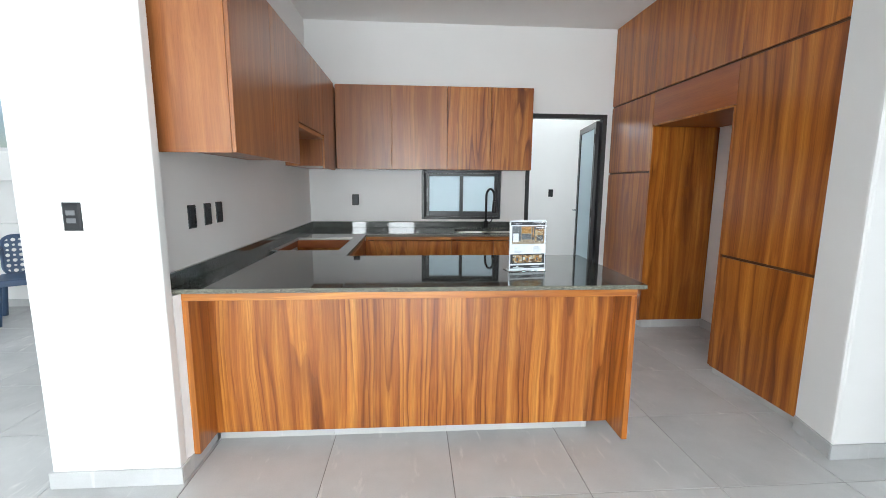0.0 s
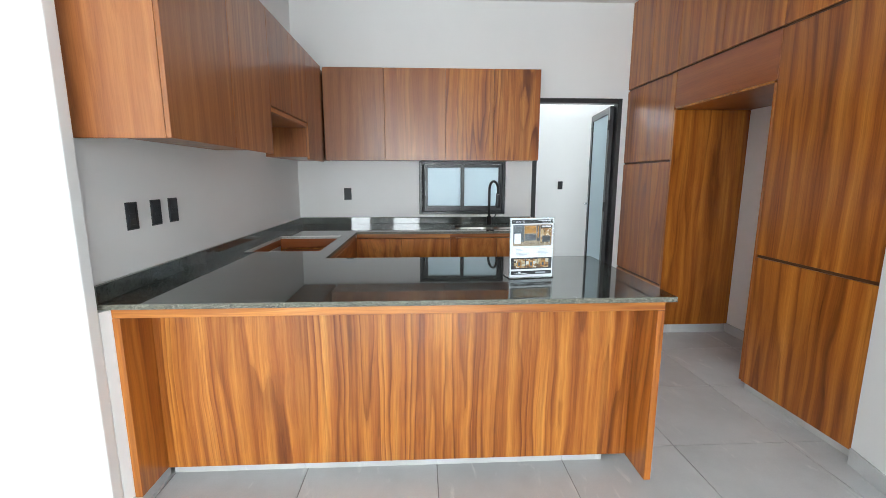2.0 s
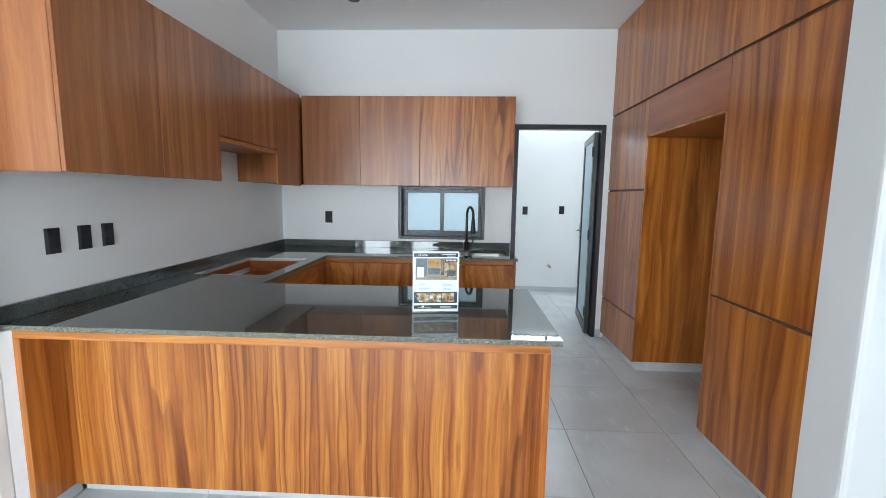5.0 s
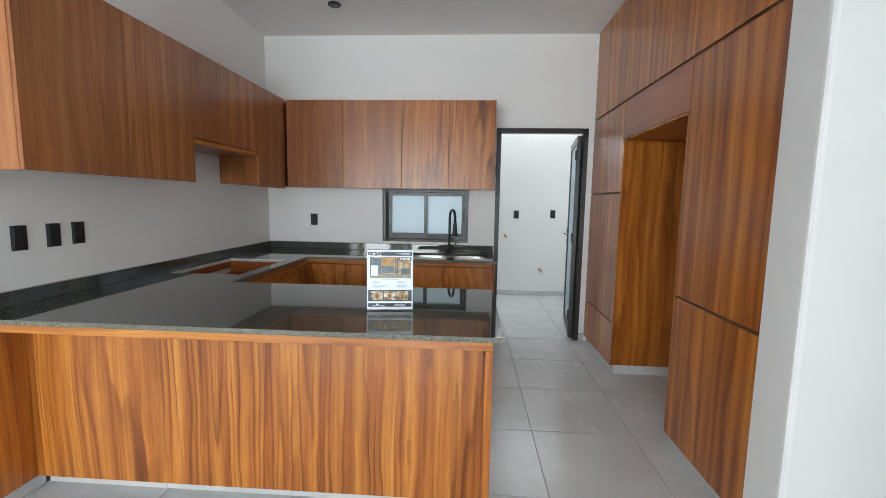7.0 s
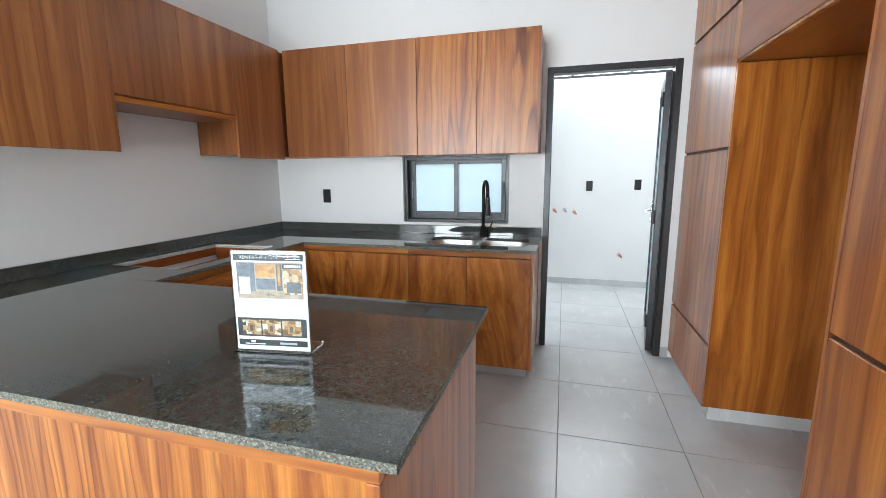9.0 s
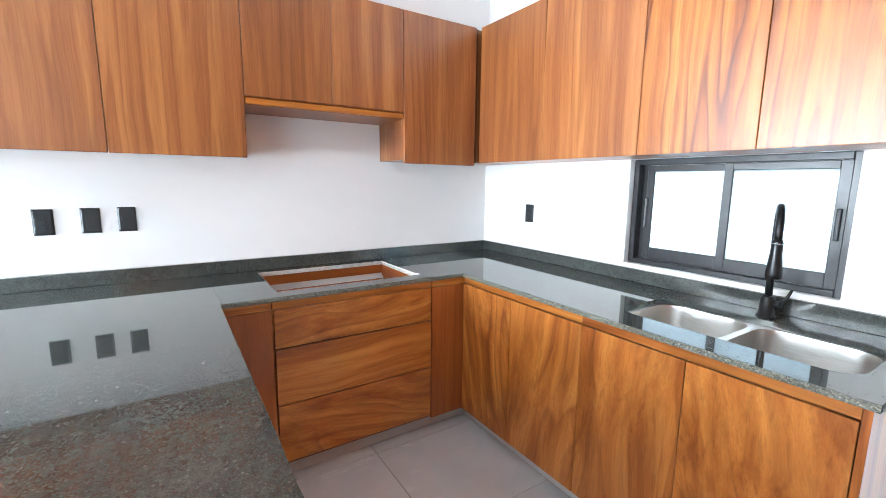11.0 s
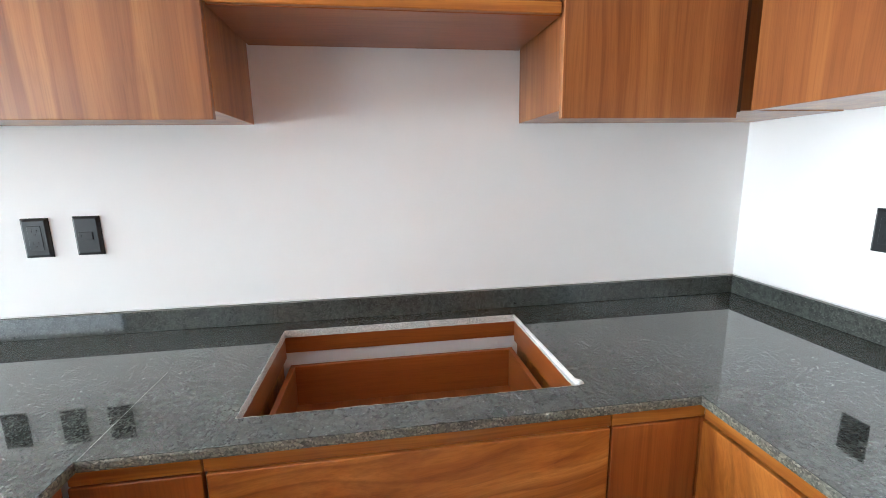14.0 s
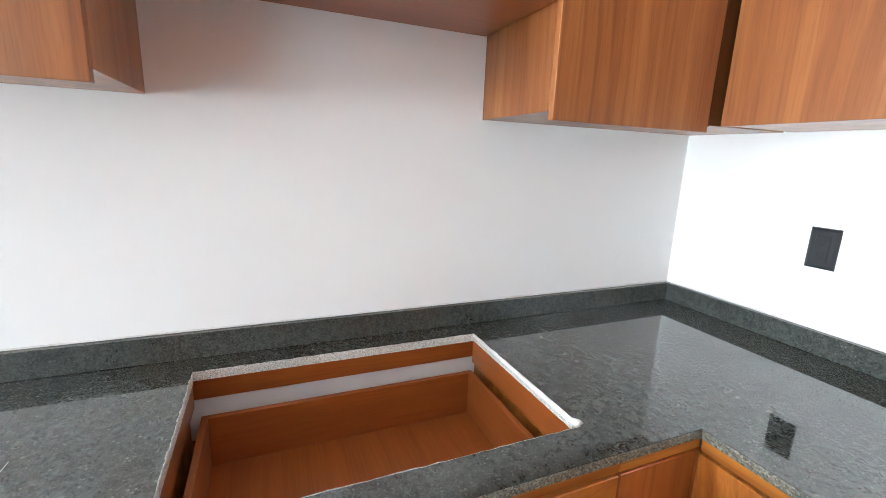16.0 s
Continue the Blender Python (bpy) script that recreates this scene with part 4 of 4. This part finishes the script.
tube(blob, [(CK[0], CK[3] - 0.002, TOP - 0.004), (0.3, CK[3] - 0.001, TOP - 0.004), (CK[1] - 0.03, CK[3] - 0.002, TOP - 0.003), (CK[1] - 0.012, CK[3] + 0.002, TOP - 0.001), (CK[1] - 0.003, CK[3] + 0.004, TOP - 0.001)], [0.004, 0.005, 0.006, 0.009, 0.008], 8)
part("sealant", blob, CAULK, wt, "lumpy white sealant along the cutout")

# ---- sink ----


def sink():
    s = thing("sink", (1.9, -0.345, TOP - SLAB - 0.18), "double-bowl stainless steel undermount sink", "sink")
    zt = TOP - SLAB - 0.0015
    bowls = ((SKX0 + 0.012, 1.888, SKY0 + 0.012, SKY1 - 0.012), (1.914, SKX1 - 0.012, SKY0 + 0.012, SKY1 - 0.012))
    rim = plate([rounded(SKX0 - 0.02, SKX1 + 0.02, SKY0 - 0.02, SKY1 + 0.02, 0.09)] + [rounded(*b, 0.075) for b in bowls], zt - 0.003, zt)
    part("rim", rim, STEEL, s)
    for b in bowls:
        bm = bmesh.new()
        rings = []
        for inset, z, r in ((0.0, zt - 0.001, 0.075), (0.002, zt - 0.01, 0.074), (0.006, zt - 0.10, 0.07), (0.012, zt - 0.15, 0.066), (0.03, zt - 0.172, 0.055), (0.055, zt - 0.178, 0.04)):
            rings.append([bm.verts.new((x, y, z)) for x, y in rounded(b[0] + inset, b[1] - inset, b[2] + inset, b[3] - inset, r)])
        for r0, r1 in zip(rings, rings[1:]):
            for i in range(len(r0)):
                bm.faces.new((r0[i], r0[(i + 1) % len(r0)], r1[(i + 1) % len(r0)], r1[i])).smooth = True
        bm.faces.new(rings[-1])
        bmesh.ops.recalc_face_normals(bm, faces=bm.faces[:])
        for f in bm.faces:
            f.normal_flip()
        bowl = part("bowl", bm, STEEL, s)
        cx, cy = 0.5 * (b[0] + b[1]), 0.5 * (b[2] + b[3])
        d = bmesh.new()
        tube(d, [(cx, cy, zt - 0.1785), (cx, cy, zt - 0.174)], [0.045, 0.04], 20)
        part("drain", d, CHROME, bowl)


sink()


def faucet():
    bx, by = 1.895, -0.105
    f = thing("faucet", (bx, by, TOP), "matte black gooseneck kitchen faucet with pull-down spray", "faucet")
    bm = bmesh.new()
    tube(bm, [(bx, by, TOP + 0.0005), (bx, by, TOP + 0.006), (bx, by, TOP + 0.008), (bx, by, TOP + 0.075), (bx, by, TOP + 0.085)], [0.031, 0.031, 0.025, 0.024, 0.019], 20)
    part("base", bm, FAUCET, f)
    d = Vector((0.36, -0.93, 0)).normalized()
    r = 0.082
    top = TOP + 0.345
    pts = [(bx, by, TOP + 0.083), (bx, by, TOP + 0.20), (bx, by, top)]
    o = Vector((bx, by, top)) + d * r
    for i in range(1, 15):
        a = radians(180 - 180 * i / 14)
        pts.append(tuple(o + d * (r * math.cos(a)) + Vector((0, 0, r * math.sin(a)))))
    e = o + d * r
    pts.append((e.x, e.y, top - 0.03))
    bm = bmesh.new()
    tube(bm, pts, 0.0125, 14)
    part("neck", bm, FAUCET, f)
    bm = bmesh.new()
    tube(bm, [(e.x, e.y, top - 0.028), (e.x, e.y, top - 0.04), (e.x, e.y, top - 0.075), (e.x, e.y, top - 0.15), (e.x, e.y, top - 0.165)], [0.0145, 0.0175, 0.018, 0.0255, 0.024], 18)
    head = part("spray_head", bm, FAUCET, f)
    bm = bmesh.new()
    tube(bm, [(e.x, e.y, top - 0.0405), (e.x, e.y, top - 0.043)], 0.0182, 18)
    part("ring", bm, CHROME, head, "thin bright ring")
    bm = bmesh.new()
    tube(bm, [(bx + 0.02, by, TOP + 0.055), (bx + 0.045, by - 0.004, TOP + 0.057)], 0.014, 12)
    tube(bm, [(bx + 0.040, by - 0.004, TOP + 0.057), (bx + 0.06, by - 0.006, TOP + 0.085), (bx + 0.075, by - 0.008, TOP + 0.125)], [0.007, 0.006, 0.005], 10)
    part("lever", bm, FAUCET, f)


faucet()

# ---- switches and sockets ----


def wall_plate(name, place, turn, label, category, face, w=0.073, h=0.117):
    """A dark plate; built facing -y about its centre, then turned about z."""
    m = Matrix.Translation(place) @ Matrix.Rotation(radians(turn), 4, "Z")
    t = thing(name, place, label, category, "switches and sockets")

    def put(n, bm, mat, parent, lab=""):
        bmesh.ops.transform(bm, matrix=m, verts=bm.verts[:])
        return part(n, bm, mat, parent, lab)
    bm = bmesh.new()
    vs = [[bm.verts.new((sx * (w / 2 - i), y, sz * (h / 2 - i))) for sx, sz in ((-1, -1), (1, -1), (1, 1), (-1, 1))] for i, y in ((0, 0), (0.001, -0.004), (0.008, -0.009))]
    for r0, r1 in zip(vs, vs[1:]):
        for i in range(4):
            bm.faces.new((r0[i], r0[(i + 1) % 4], r1[(i + 1) % 4], r1[i]))
    bm.faces.new(vs[-1])
    bmesh.ops.recalc_face_normals(bm, faces=bm.faces[:])
    plate_ob = put("plate", bm, BLACK_PLASTIC, t)
    if face == "socket":
        put("insert", boxes((-0.018, 0.018, -0.0105, -0.0088, -0.036, 0.036), bevel=0.0008), BLACK_PLASTIC, plate_ob)
        for z in (0.018, -0.018):
            put("slot", boxes((-0.008, -0.0055, -0.0112, -0.0104, z, z + 0.008)), SLOT, plate_ob)
            put("slot", boxes((0.0055, 0.008, -0.0112, -0.0104, z, z + 0.008)), SLOT, plate_ob)
            g = bmesh.new()
            tube(g, [(0, -0.0112, z - 0.007), (0, -0.0104, z - 0.007)], 0.003, 8)
            put("slot", g, SLOT, plate_ob)
    elif face == "switch":
        put("rocker", boxes((-0.022, 0.016, -0.012, -0.0088, -0.012, 0.012), bevel=0.001), BLACK_PLASTIC, plate_ob)
        put("mark", boxes((-0.018, -0.013, -0.0126, -0.0118, -0.003, 0.003)), SLOT, plate_ob)
    elif face == "rockers":
        for z in (0.016, -0.016):
            put("rocker", boxes((-0.018, 0.018, -0.012, -0.0088, z - 0.010, z + 0.010), bevel=0.001), plain("grey_rocker", (0.16, 0.165, 0.175), 0.4), plate_ob, "grey rocker")
    elif face == "dimmer":
        for z in (0.024, 0, -0.024):
            put("rocker", boxes((-0.026, 0.010, -0.0105, -0.0088, z - 0.0112, z + 0.0112), bevel=0.0008), BLACK_PLASTIC, plate_ob)
        put("slot", boxes((0.013, 0.018, -0.0104, -0.0088, -0.036, 0.036)), SLOT, plate_ob)
    return t


wall_plate("light_switch", (0.0005, -2.493, 1.195), 90, "dark three-way switch plate on the white wall", "light switch", "dimmer")
wall_plate("power_socket", (0.0005, -2.327, 1.197), 90, "dark double power socket over the worktop", "power socket", "socket")
wall_plate("light_switch", (0.0005, -2.190, 1.199), 90, "dark single switch plate over the worktop", "light switch", "switch")
wall_plate("power_socket", (0.481, -0.0005, 1.192), 0, "dark power socket on the back wall", "power socket", "socket")
wall_plate("light_switch", (-0.288, PILY - 0.0005, 1.222), 0, "dark plate with two grey rockers on the pillar", "light switch", "rockers")
wall_plate("power_socket", (2.785, BACK - 0.0005, 1.222), 0, "dark power socket on the laundry wall", "power socket", "socket", 0.075, 0.12)
wall_plate("power_socket", (3.325, BACK - 0.0005, 1.235), 0, "dark power socket on the laundry wall", "power socket", "socket", 0.075, 0.12)

# ---- pipe stubs in the laundry ----
for x, z, mat, lab in ((2.385, 0.93, COPPER, "capped copper pipe stub"), (2.505, 0.935, CHROME, "grey metal pipe stub"), (2.622, 0.91, COPPER, "capped copper pipe stub"), (3.163, 0.40, COPPER, "copper gas pipe stub")):
    s = thing("pipe_stub", (x, BACK, z), lab + " in the laundry wall", "pipe stub", "pipe stubs")
    bm = bmesh.new()
    tube(bm, [(x, BACK - 0.001, z), (x, BACK - 0.05, z)], 0.013, 12)
    part("pipe", bm, mat, s)
    bm = bmesh.new()
    tube(bm, [(x, BACK - 0.05, z), (x, BACK - 0.056, z), (x + 0.02, BACK - 0.06, z - 0.02), (x + 0.028, BACK - 0.06, z - 0.035)], [0.018, 0.018, 0.012, 0.008], 10)
    part("cap", bm, mat, s)
    bm = bmesh.new()
    tube(bm, [(x, BACK - 0.0005, z), (x, BACK - 0.004, z)], [0.03, 0.026], 14)
    part("collar", bm, CAULK, s)

# ---- ceiling spot ----
sp = thing("ceiling_spot", (0.93, -0.67, CEILING), "small round dark ceiling spotlight, switched off", "ceiling light")
bm = bmesh.new()
tube(bm, [(0.93, -0.67, CEILING - 0.001), (0.93, -0.67, CEILING - 0.012)], [0.055, 0.05], 24)
part("trim_ring", bm, BLACK_PLASTIC, sp)
bm = bmesh.new()
tube(bm, [(0.93, -0.67, CEILING - 0.0125), (0.93, -0.67, CEILING - 0.020)], [0.036, 0.03], 20)
part("lens", bm, PHOTO_GREY, sp)

# ---- acrylic sign on the worktop ----


def sign():
    cx, cy = 1.735, -2.425
    s = thing("tabletop_sign", (cx, cy, TOP), "printed sale sheet in a clear acrylic stand", "sign")
    turn = Matrix.Translation((cx, cy, TOP)) @ Matrix.Rotation(radians(8), 4, "Z")
    W, H = 0.216, 0.285
    lean = Matrix.Translation((0, 0, 0.004)) @ Matrix.Rotation(radians(-1), 4, "X") @ Matrix.Translation((0, 0, -0.004))

    def put(n, bm, mat, parent, lab=""):
        bmesh.ops.transform(bm, matrix=turn @ lean, verts=bm.verts[:])
        return part(n, bm, mat, parent, lab)
    for nm, ya, yb in (("front_plate", -0.0045, -0.0025), ("back_plate", 0.0025, 0.0045)):
        put(nm, boxes((-W / 2, W / 2, ya, yb, 0.004, H), bevel=0.0004), ACRYLIC, s, "clear acrylic plate").visible_shadow = False
    foot = boxes((-W / 2, W / 2, -0.012, 0.085, 0.0006, 0.0035), bevel=0.0004)
    bmesh.ops.transform(foot, matrix=turn, verts=foot.verts[:])
    part("foot", foot, GLASS, s, "clear acrylic foot").visible_shadow = False
    sheet = put("sheet", boxes((-W / 2 + 0.003, W / 2 - 0.003, -0.001, 0.001, 0.007, H - 0.002)), PAPER, s, "white printed sheet")
    y = -0.0012

    def flat(n, x0, x1, z0, z1, mat, k=0):
        put(n, boxes((x0, x1, y - 0.0003 - 0.0003 * k, y - 0.0003 * k, z0, z1)), mat, sheet)
    flat("header_band", -0.100, 0.100, 0.257, 0.275, INK)
    flat("photo", -0.092, 0.096, 0.153, 0.252, PHOTO_SAND)
    flat("photo_wall", -0.092, -0.04, 0.172, 0.252, PHOTO_GREY, 1)
    flat("photo_wall", -0.086, -0.055, 0.165, 0.212, PAPER, 2)
    flat("photo_cabinet", -0.037, 0.018, 0.212, 0.246, PHOTO_AMBER, 1)
    flat("photo_cabinet", -0.037, 0.018, 0.178, 0.208, PHOTO_GREY, 1)
    flat("photo_cabinet", 0.022, 0.038, 0.176, 0.248, PHOTO_DARK, 1)
    flat("photo_cabinet", 0.026, 0.033, 0.19, 0.246, PHOTO_AMBER, 2)
    flat("photo_wall", 0.042, 0.096, 0.166, 0.236, PHOTO_WARM, 1)
    flat("photo_wall", 0.05, 0.09, 0.17, 0.2, PHOTO_DARK, 2)
    flat("price_band", 0.040, 0.098, 0.236, 0.249, INK, 3)
    flat("text_line", -0.040, 0.042, 0.1465, 0.1490, GREY_INK)
    rng = random.Random(4)
    for i in range(6):
        z = 0.139 - 0.006 * i
        flat("text_line", -0.078, -0.078 + rng.uniform(0.012, 0.07), z - 0.0022, z, GREY_INK)
        w = rng.uniform(0.015, 0.034)
        flat("text_line", 0.052 - w, 0.052 + w, z - 0.0022, z, GREY_INK)
    flat("photo_band", -0.100, 0.100, 0.045, 0.098, INK)
    for x in (-0.086, -0.028, 0.030):
        flat("small_photo", x, x + 0.054, 0.050, 0.092, PHOTO_WARM, 1)
        flat("small_photo", x + 0.015, x + 0.036, 0.056, 0.083, PHOTO_AMBER, 2)
        flat("small_photo", x + 0.021, x + 0.031, 0.060, 0.077, PHOTO_DARK, 3)
    flat("footer_band", -0.100, 0.100, 0.019, 0.036, INK)
    flat("text_line", -0.082, -0.022, 0.0225, 0.0250, PAPER, 1)
    flat("text_line", 0.020, 0.070, 0.0240, 0.0300, GREY_INK, 1)
    flat("logo_mark", -0.064, -0.052, 0.0270, 0.0335, PAPER, 1)
    flat("text_line", 0.030, 0.090, 0.2680, 0.2705, PAPER, 1)
    flat("text_line", 0.050, 0.090, 0.2610, 0.2630, PAPER, 1)
    for body, size, x, z, mat, k in (("VENTA", 0.0125, -0.082, 0.2615, PAPER, 1), ("REAL", 0.010, -0.012, 0.162, INK, 3)):
        cu = bpy.data.curves.new("lettering", "FONT")
        cu.body, cu.size, cu.extrude, cu.space_character = body, size, 0.0001, 1.2
        tmp = bpy.data.objects.new("lettering", cu)
        scene.collection.objects.link(tmp)
        me = bpy.data.meshes.new_from_object(tmp.evaluated_get(bpy.context.evaluated_depsgraph_get()))
        bpy.data.objects.remove(tmp)
        bm = bmesh.new()
        bm.from_mesh(me)
        bmesh.ops.transform(bm, matrix=Matrix.Translation((x, y - 0.0004 - 0.0003 * k, z)) @ Matrix.Rotation(radians(90), 4, "X"), verts=bm.verts[:])
        put("lettering", bm, mat, sheet)
    for i in range(8):
        flat("price_mark", 0.046 + 0.006 * i, 0.0498 + 0.006 * i, 0.2395, 0.2465, PAPER, 4)


sign()

# ---- plastic armchair in the dining room ----


def plastic_chair():
    base = Vector((-2.74, -0.22, 0))
    c = thing("plastic_armchair", base, "navy blue moulded plastic armchair with perforated back", "chair")
    turn = Matrix.Translation(base) @ Matrix.Rotation(radians(36), 4, "Z")

    def put(n, bm, mat, parent, lab=""):
        bmesh.ops.transform(bm, matrix=turn, verts=bm.verts[:])
        return part(n, bm, mat, parent, lab)
    # faces -y, seat 0.43 m high
    seat = boxes((-0.24, 0.24, -0.23, 0.22, 0.405, 0.435), (-0.25, 0.25, -0.24, -0.215, 0.375, 0.43), bevel=0.010, seg=3)
    put("seat", seat, BLUE_PLASTIC, c)
    back = bmesh.new()
    nx, nz, w, h = 8, 7, 0.40 / 8, 0.37 / 7
    for i in range(nx):
        for j in range(nz):
            cx, cz, r = -0.2 + w * (i + 0.5), 0.015 + h * (j + 0.5), 0.019 if (i + j) % 2 else 0.013
            outer = [(-1, -1), (0, -1), (1, -1), (1, 0), (1, 1), (0, 1), (-1, 1), (-1, 0)]
            for zz in (-0.006, 0.006):
                o = [back.verts.new((cx + a * w / 2, cz + b * h / 2, zz)) for a, b in outer]
                q = [back.verts.new((cx + r * math.cos(radians(225 + 45 * k)), cz + r * math.sin(radians(225 + 45 * k)), zz)) for k in range(8)]
                for k in range(8):
                    back.faces.new((o[k], o[(k + 1) % 8], q[(k + 1) % 8], q[k]))
                if zz < 0:
                    q0 = q
                else:
                    for k in range(8):
                        back.faces.new((q0[k], q0[(k + 1) % 8], q[(k + 1) % 8], q[k]))
    bmesh.ops.transform(back, matrix=Matrix.Translation((0, 0.215, 0.42)) @ Matrix.Rotation(radians(78), 4, "X"), verts=back.verts[:])
    put("backrest", back, BLUE_PLASTIC, c)
    rim = bmesh.new()
    R = Matrix.Translation((0, 0.215, 0.42)) @ Matrix.Rotation(radians(78), 4, "X")
    loop = rounded(-0.215, 0.215, 0.0, 0.40, 0.09)
    tube(rim, [tuple(R @ Vector((x, z, 0))) for x, z in loop + loop[:1]], 0.016, 8, cap=False)
    put("back_frame", rim, BLUE_PLASTIC, c)
    for sx in (-1, 1):
        arm = bmesh.new()
        tube(arm, [(sx * 0.225, 0.27, 0.70), (sx * 0.255, 0.15, 0.665), (sx * 0.265, -0.05, 0.645), (sx * 0.262, -0.19, 0.63), (sx * 0.255, -0.225, 0.58), (sx * 0.25, -0.215, 0.41)], [0.02, 0.024, 0.026, 0.026, 0.024, 0.022], 10)
        put("armrest", arm, BLUE_PLASTIC, c)
        for sy in (-1, 1):
            leg = bmesh.new()
            tube(leg, [(sx * 0.225, sy * 0.20, 0.41), (sx * 0.24, sy * 0.215, 0.2), (sx * 0.255, sy * 0.235, 0.0)], [0.036, 0.031, 0.027], 10)
            put("leg", leg, BLUE_PLASTIC, c)
    put("sticker", boxes((0.02, 0.075, -0.2425, -0.2405, 0.383, 0.416)), YELLOW, c, "yellow sticker")
    put("sticker", boxes((0.080, 0.235, -0.2425, -0.2405, 0.390, 0.413)), LABEL_BLUE, c, "pale blue sticker")


plastic_chair()

# ---- floor, tile by tile ----
PITCH, JOINT = 0.609, 0.0035
fl = solid("floor", boxes((WESTX - 0.15, EASTX + 0.15, FRONT - 0.15, BACK + 0.15, -0.11, -0.0035)), GROUT, "pale grey porcelain tile floor", "floor")


def tile_mesh(w, d):
    bm = bmesh.new()
    e = 0.0016
    rings = [[bm.verts.new((sx * (w / 2 - i), sy * (d / 2 - i), z)) for sx, sy in ((-1, -1), (1, -1), (1, 1), (-1, 1))] for i, z in ((0, -0.0034), (0, -e), (e, 0))]
    for r0, r1 in zip(rings, rings[1:]):
        for i in range(4):
            bm.faces.new((r0[i], r0[(i + 1) % 4], r1[(i + 1) % 4], r1[i]))
    bm.faces.new(rings[-1])
    me = bpy.data.meshes.new("tile")
    bm.to_mesh(me)
    bm.free()
    me.materials.append(TILE)
    return me


full = tile_mesh(PITCH - JOINT, PITCH - JOINT)
nx0, nx1 = math.floor((WESTX - 2.507) / PITCH), math.ceil((EASTX - 2.507) / PITCH)
ny0, ny1 = math.floor((FRONT - 0.012) / PITCH), math.ceil((BACK - 0.012) / PITCH)
for i in range(nx0, nx1):
    for j in range(ny0, ny1):
        x0, y0 = 2.507 + i * PITCH, 0.012 + j * PITCH
        x1, y1 = x0 + PITCH, y0 + PITCH
        if (x0 > 4.2 and y0 > -2.8) or (x1 < -0.5 and y0 > 0.3):
            continue
        a, b, c0, d = max(x0, WESTX), min(x1, EASTX), max(y0, FRONT), min(y1, BACK)
        if b - a < 0.02 or d - c0 < 0.02:
            continue
        whole = b - a > PITCH - 0.001 and d - c0 > PITCH - 0.001
        ob = new("tile", full if whole else tile_mesh(b - a - JOINT, d - c0 - JOINT))
        ob.location = (0.5 * (a + b), 0.5 * (c0 + d), 0)
        ob.parent = fl
